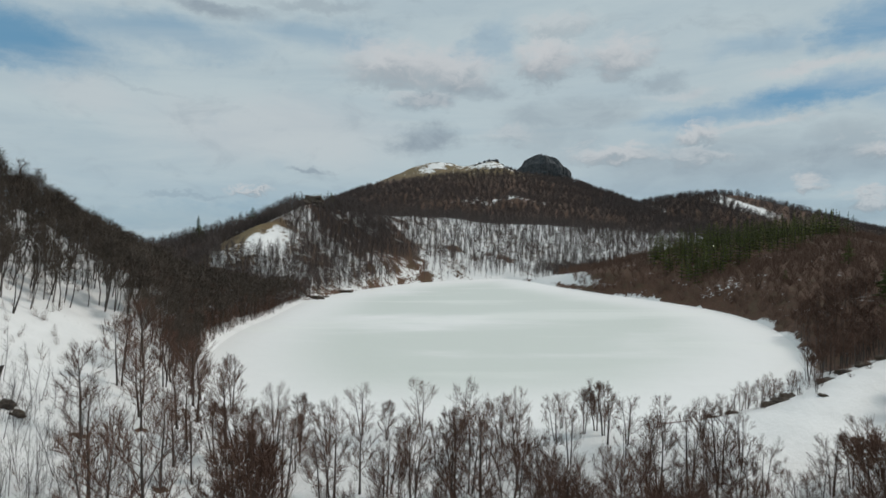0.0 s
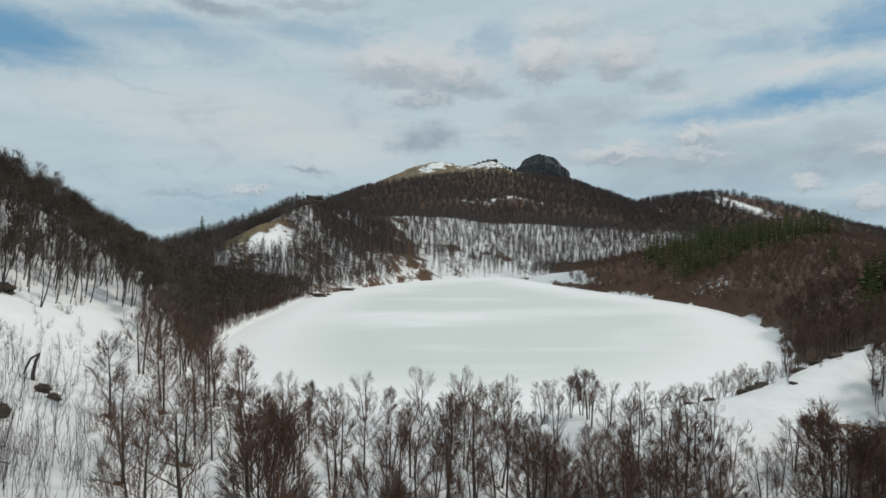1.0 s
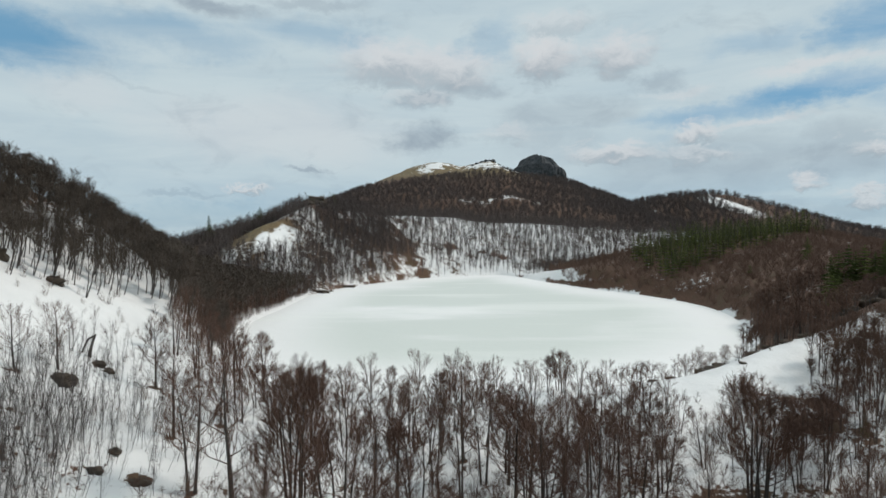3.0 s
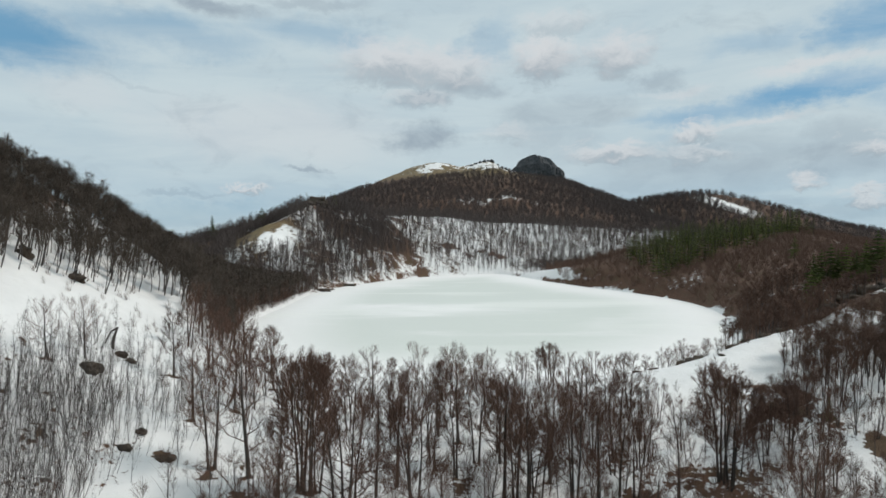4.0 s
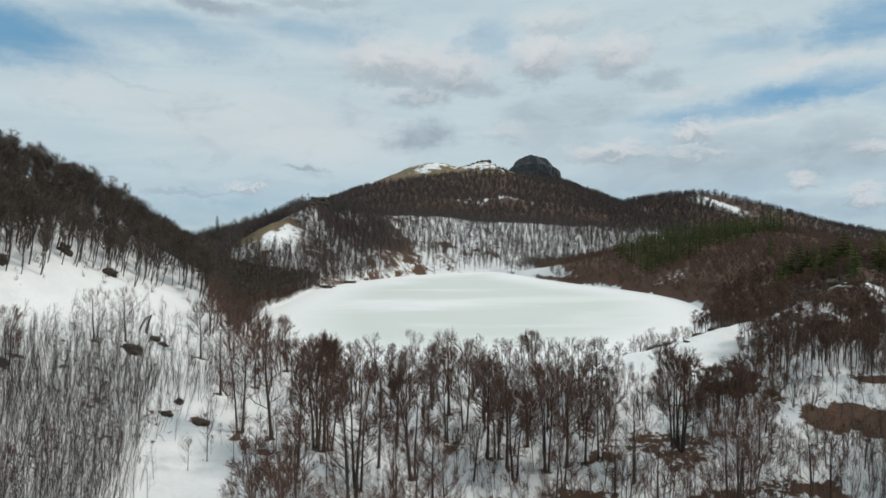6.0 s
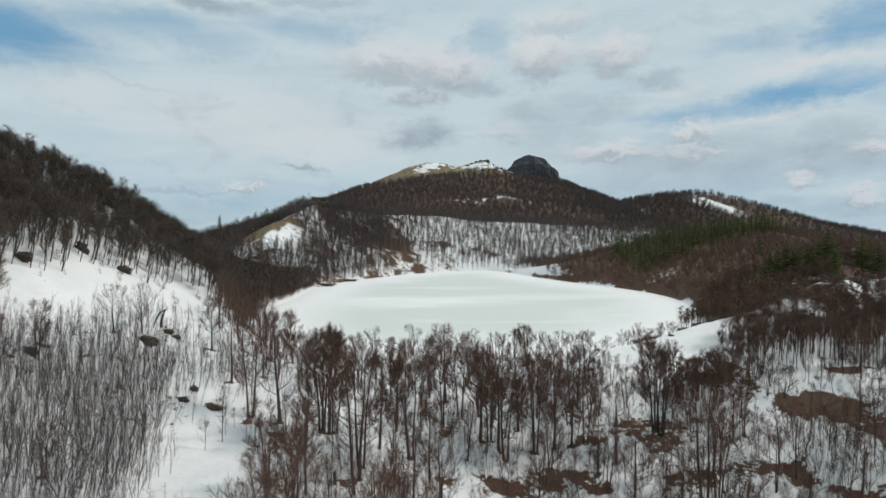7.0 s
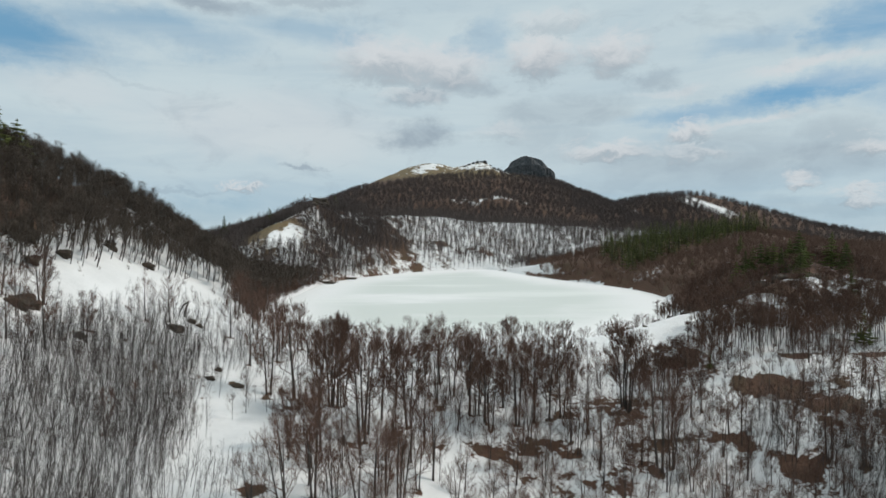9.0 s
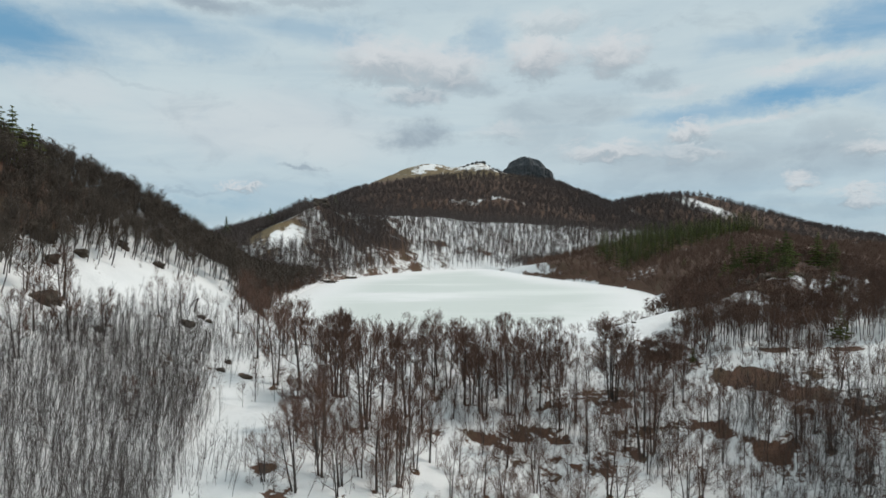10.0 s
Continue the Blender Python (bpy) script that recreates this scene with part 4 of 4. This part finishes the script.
def young_keep(x, y, z):
    n = value_noise(x, y, 10, 81)
    open_snow = np.exp(-((x + 21) / 8) ** 2 - ((y - 16) / 12) ** 2) + np.exp(-((x - 8) / 8) ** 2 - ((y - 14) / 5) ** 2)
    return (0.15 + 0.75 * smooth(n, 0.42, 0.58)) * smooth(x, -34, -26) * (y < bank_line(x) - 6) * (1 - smooth(y + 0.25 * np.clip(x, 0, 22), 58, 64)) * (1 - smooth(open_snow, 0.25, 0.5))


joined_woods("young_beeches", scattered(-36, 84, 6, 72, 1.9, young_keep, 15), YOUNG, (M_WOOD_BARK, M_WOOD_TWIG), "young leafless beeches with fine brown twigs", "young trees", lean=0.06, seed=13, sizes=(0.5, 1.35))

# ---- single beeches of the foreground ----
# height 10; stems, crown from, half-width, boughs, forks, sprays, width of the finest twigs
HABITS = [
    (1, 0.30, 0.27, 16, 7, 8, 0.023), (2, 0.34, 0.24, 18, 7, 8, 0.025), (3, 0.22, 0.30, 20, 7, 8, 0.023), (1, 0.38, 0.20, 15, 8, 10, 0.026),
    (3, 0.34, 0.25, 24, 8, 10, 0.036), (2, 0.20, 0.34, 20, 7, 8, 0.023), (2, 0.38, 0.20, 18, 8, 10, 0.026)]
KINDS = []
for i, habit in enumerate(HABITS):
    TV, TF, CV, CF = beech(200 + i, 10.0, *habit)
    KINDS.append(thing_of("beech_tree", [("trunk", TV, TF, M_BARK), ("crown", CV, CF, M_TWIG)], BEECH_LABELS[i], "tree", "beeches below the lake"))

spots = []


def plant(kind, x, y, tall, turn, tilt):
    """Puts the first tree of a kind where it is wanted, then copies of it."""
    src = KINDS[kind]
    m = planted(x, y, tall / 10, turn, tilt)
    if kind not in used:
        used.add(kind)
        src.matrix_basis = m
    else:
        copy_thing(src, m @ Matrix.Diagonal((1 / src.scale[0], 1 / src.scale[1], 1 / src.scale[2], 1)))
    spots.append((x, y))


rng = random.Random(77)
used = set()
for rows in (LOWER_TREES, MIDDLE_TREES, SLOPE_TREES, CORE_TREES):
    for x, y, tall, kind in rows:
        plant(kind, x, y, tall, rng.uniform(0, 360), (rng.gauss(0, 2), rng.gauss(0, 2)))


def fill(count, x0, x1, y0, y1, gap, low, high, kinds, rule=lambda x, y: True):
    """Trees between the others, no closer than gap."""
    made = 0
    for _ in range(count * 30):
        x, y = rng.uniform(x0, x1), rng.uniform(y0, y1)
        if made >= count: break
        if not rule(x, y) or min(math.hypot(x - a, y - b) for a, b in spots) < gap: continue
        plant(rng.choice(kinds), x, y, rng.uniform(low, high), rng.uniform(0, 360), (rng.gauss(0, 3), rng.gauss(0, 3)))
        made += 1


fill(24, 0, 27, 38, 56, 2.3, 6.8, 9.6, (3, 6, 3, 6, 1))                     # the close stand on the dam
fill(16, -26, 4, 42, 56, 2.4, 6.0, 8.5, (1, 3, 6, 0), lambda x, y: y > 42 - 0.3 * x)
fill(34, -24, 20, 58, 70, 1.9, 4.2, 6.0, (1, 2, 5, 2, 4))                   # low trees on the shore
fill(10, 14, 32, 54, 63, 2.4, 3.4, 5.0, (1, 2, 5))
fill(13, 14, 50, 42, 51, 2.4, 5.0, 7.8, (1, 2, 4, 3, 0))
fill(20, 36, 54, 47, 57, 1.9, 4.4, 6.4, (2, 4, 1))
fill(20, 12, 44, 14, 34, 3.0, 4.5, 8.5, (0, 1, 5, 2))
fill(16, 44, 74, 16, 50, 3.4, 4.0, 8.0, (0, 6, 3))
fill(12, -14, 12, 14, 34, 3.4, 5.0, 9.0, (0, 1, 3))
fill(12, -16, -2, 2, 20, 2.2, 4.5, 8.5, (4, 5, 2))                          # brown clumps beside the open snow
fill(8, 4, 22, 2, 16, 2.6, 4.5, 7.5, (2, 5, 1))
fill(16, 31, 48, 72, 82, 1.3, 2.2, 4.0, (2, 5, 1), lambda x, y: float(from_shore(np.array([x]), np.array([y]))[0]) > 1.0)   # bushes on the point
fill(14, -40, -24, 52, 78, 2.6, 6.0, 8.5, (3, 6, 0), lambda x, y: x + 40 > 0.9 * (70 - y))
fill(10, -62, -46, 6, 34, 3.0, 6.0, 9.0, (6, 3, 6))                         # taller trees above the thicket

# ---- conifers that stand alone or in small groups ----
FIRS = []
for i, (whorls, boughs, fine, wide) in enumerate([(13, 9, 5, 0.27), (11, 10, 5, 0.34), (15, 8, 5, 0.22)]):
    TV, TF, CV, CF = conifer(300 + i, 8.0, whorls, boughs, fine, wide)
    FIRS.append(thing_of("fir_tree", [("trunk", TV, TF, M_BARK), ("crown", CV, CF, M_NEEDLE)], ("dark green fir with drooping boughs", "broad dark green pine above brown woods", "slim dark green fir standing among bare trees")[i], "tree", "conifers on the knoll"))
# x, y, height
KNOLL_FIRS = [
    (85.0, 110.4, 6.3), (97.3, 129.2, 6.1), (101.5, 132.6, 6.1), (103.3, 131.6, 6.9), (105.8, 132.5, 5.6), (106.8, 130.7, 6.2), (108.1, 128.8, 4.8), (111.0, 129.4, 6.1), (112.4, 127.3, 7.6),
    (93.8, 96.2, 6.9), (112.3, 124.9, 6.3), (122.6, 127.5, 7.7), (122.7, 121.2, 6.1), (168.6, 186.8, 6.5), (89.2, 114.0, 4.4), (106.5, 123.8, 4.7), (116.9, 170.2, 5.4), (98.7, 170.1, 2.4),
    (136.6, 226.7, 3.1), (50.5, 51.6, 2.1), (83.3, 59.5, 4.4), (99.9, 86.7, 5.9)]
SKYLINE_FIRS = [(-78, 137, 4.5), (-80, 142, 3.0), (-112, 271, 11.0), (-92, 286, 9.0), (-87, 72, 11.5), (-88.5, 69.5, 10.5), (-86, 168, 9.5), (-85, 175, 8.5), (-85.5, 76, 9.5), (-60, 318, 7.0)]
fir_used = set()
for i, (x, y, tall) in enumerate(KNOLL_FIRS + SKYLINE_FIRS):
    kind = (1, 0, 1, 1, 2)[i % 5]
    m = planted(x, y, (tall + 1.5 if x < 0 else tall * 1.45) / 8, 47 * i, (0, 0))
    if kind not in fir_used:
        fir_used.add(kind)
        FIRS[kind].matrix_basis = m
    else:
        src = FIRS[kind]
        copy_thing(src, m @ Matrix.Diagonal((1 / src.scale[0], 1 / src.scale[1], 1 / src.scale[2], 1)))


# ---- stones, crag and fallen wood ----
def boulder(seed, sx, sy, sz, rough=0.55, rings=14):
    """A weathered block as places and quads."""
    V, F = [], []
    n = rings * 2
    for j in range(rings + 1):
        th = math.pi * j / rings
        for i in range(n):
            ph = 2 * math.pi * i / n
            d = Vector((math.sin(th) * math.cos(ph), math.sin(th) * math.sin(ph), math.cos(th)))
            e = Vector([math.copysign(abs(c) ** 0.85, c) for c in d])
            k = 1 + rough * noise.fractal(d * 1.3 + Vector((seed * 3.7, 0, 0)), 0.9, 2.0, 4) + 0.25 * rough * noise.noise(d * 5 + Vector((seed, 4, 2)))
            V.append((e.x * sx * k, e.y * sy * k, e.z * sz * k))
    for j in range(rings):
        for i in range(n):
            a, b = j * n + i, j * n + (i + 1) % n
            F.append((a, a + n, b + n, b))
    return V, F


# x, y, half-width, half-depth, half-height
SLOPE_STONES = [
    (-40.5, 47.4, 1.8, 1.2, 0.9), (-40.8, 54.5, 1.3, 0.7, 0.5), (-39.2, 53.9, 0.8, 0.6, 0.45), (-47.4, 32.7, 1.2, 0.8, 0.7), (-60.7, 43.0, 1.5, 1.2, 1.2), (-54.3, 30.5, 2.6, 1.6, 1.3), (-53.7, 32.6, 1.6, 1.0, 0.8),
    (-59.9, 49.5, 1.5, 1.0, 1.0), (-55.5, 69.5, 1.9, 1.1, 0.9), (-30.7, 36.3, 1.1, 0.7, 0.5), (-30.6, 39.4, 0.8, 0.6, 0.4), (-26.8, 36.5, 1.3, 0.8, 0.6), (-66.5, 48.5, 3.2, 2.2, 2.6), (-61, 66, 1.4, 1.1, 1.5)]
SHORE_STONES = [
    (42.4, 73.7, 1.1, 0.8, 0.45), (40.2, 72.4, 0.9, 0.6, 0.4), (44.6, 75.4, 1.0, 0.7, 0.45), (36.0, 72.9, 1.0, 0.4, 0.25), (33.0, 71.8, 0.9, 0.4, 0.2), (46.0, 71.0, 0.5, 0.4, 0.25), (52, 79.5, 1.4, 0.6, 0.35), (56, 81.8, 1.2, 0.6, 0.4), (60, 83.6, 1.4, 0.6, 0.4), (65, 86.3, 1.6, 0.7, 0.5), (71, 89.4, 1.4, 0.7, 0.5),
    (90.4, 105.4, 3.4, 2.0, 1.4), (95.0, 106.5, 3.6, 2.0, 1.6), (99.5, 105.0, 3.0, 2.0, 1.2), (105.0, 109.0, 3.0, 1.8, 1.4), (84.0, 102.0, 2.4, 1.4, 1.0), (-46.0, 211.0, 3.6, 1.4, 0.9), (-40.0, 232.5, 4.0, 1.2, 0.5), (-44.0, 216.0, 2.4, 1.2, 0.7)]
for i, (x, y, sx, sy, sz) in enumerate(SLOPE_STONES + SHORE_STONES):
    if i < len(SLOPE_STONES): sx, sy, sz = 0.8 * sx, 0.8 * sy, 0.8 * sz
    V, F = boulder(i, sx, sy, sz)
    ob = shaped("boulder", V, F, M_ROCK)
    ob.matrix_basis = planted(x, y, 1.0, (i * 67) % 50 - 25) @ pose(0, 0, sz * 0.15)
    big = sx > 2.3
    tagged(ob, "large weathered dark brown rock outcrop" if big else "dark brown boulder melted out of the snow", "rock", "stones on the slope" if i < len(SLOPE_STONES) else "stones along the shore")


def build_crag():
    """The dark dome of rock on the mountain's shoulder: stepped cliffs with upright ribs."""
    V, F = [], []
    nu, nv = 96, 40
    for j in range(nv + 1):
        t = j / nv
        for i in range(nu):
            a = 2 * math.pi * i / nu
            c, s = math.cos(a), math.sin(a)
            steep = 5.0 if c > 0 else 2.6
            prof = max(0.0, 1 - t ** steep) ** 0.55
            q = Vector((c * 2.2, s * 2.2, t * 1.5))
            rib = 1 + 0.16 * noise.noise(q) + 0.10 * noise.noise(q * 3.1) + 0.05 * noise.noise(Vector((c * 16, s * 16, t * 3)))
            px, py = c * 37 * prof * rib, s * 24 * prof * rib
            top = 43 - 0.10 * max(0, px) - 0.0045 * px * px + 2.2 * noise.noise(Vector((px * 0.08, py * 0.08, 2)))
            step = t + 0.05 * math.sin(t * 22 + 3 * noise.noise(q))
            V.append((133 + px, 796 + py, 82 + top * min(1.0, step)))
    for j in range(nv):
        for i in range(nu):
            a, b = j * nu + i, j * nu + (i + 1) % nu
            F.append((a, b, b + nu, a + nu))
    ob = shaped("crag", V, F, M_CRAG, flat=True)
    tagged(ob, "dark grey dome of bare rock on the mountain", "crag", kind="structure")


build_crag()
for i in range(14):
    x, y = 46 + 4.2 * i + (i * 37 % 7) - 3, 792 + (i * 53 % 17) - 6
    if x > 104: continue
    V, F = boulder(60 + i, 1.8 + 0.7 * (i % 3), 2.0, 1.0 + 0.5 * (i % 4), 0.7)
    ob = shaped("boulder", V, F, M_CRAG)
    ob.matrix_basis = planted(x, y, 1.0, i * 40) @ pose(0, 0, 0.3)
    tagged(ob, "dark rock outcrop on the snowy summit ridge", "rock", "summit outcrops")
for i, (x, y, r) in enumerate([(-68, 310, 3.4), (-72, 306, 2.8), (-64, 308, 2.6), (-60, 314, 2.4), (-77, 300, 2.2)]):
    V, F = boulder(80 + i, r * 1.5, r, r * 0.7, 0.45)
    ob = shaped("boulder", V, F, M_ROCK)
    ob.matrix_basis = planted(x, y, 1.0, i * 50) @ pose(0, 0, r * 0.2)
    tagged(ob, "lichen grey rock outcrop on a small summit", "rock", "outcrops on the small summit")

V, F = [], []
tube(V, F, [(0.9, 0, -0.4), (0.7, 0.1, 1.2), (0.2, 0.1, 2.6), (-0.3, 0, 3.6)], [0.26, 0.22, 0.17, 0.10], 7)
tube(V, F, [(-0.2, 0, 3.5), (0.9, 0.2, 2.9), (1.7, 0.3, 1.6), (2.3, 0.4, -0.2)], [0.13, 0.14, 0.12, 0.09], 6)
snag = shaped("snag", V, F, M_BARK)
snag.matrix_basis = planted(-41.6, 55.3, 0.9, 160)
tagged(snag, "broken dead trunk bent over into an arch on snow", "dead tree")
V, F = [], []
tube(V, F, [(0, 0, -0.3), (0.05, 0, 0.6), (0.0, 0.05, 1.3)], [0.22, 0.18, 0.15], 8)
stump = shaped("stump", V, F, M_BARK)
stump.matrix_basis = planted(-8.6, 21.3, 1.0, 0)
tagged(stump, "dark broken tree stump standing in the snow", "stump")
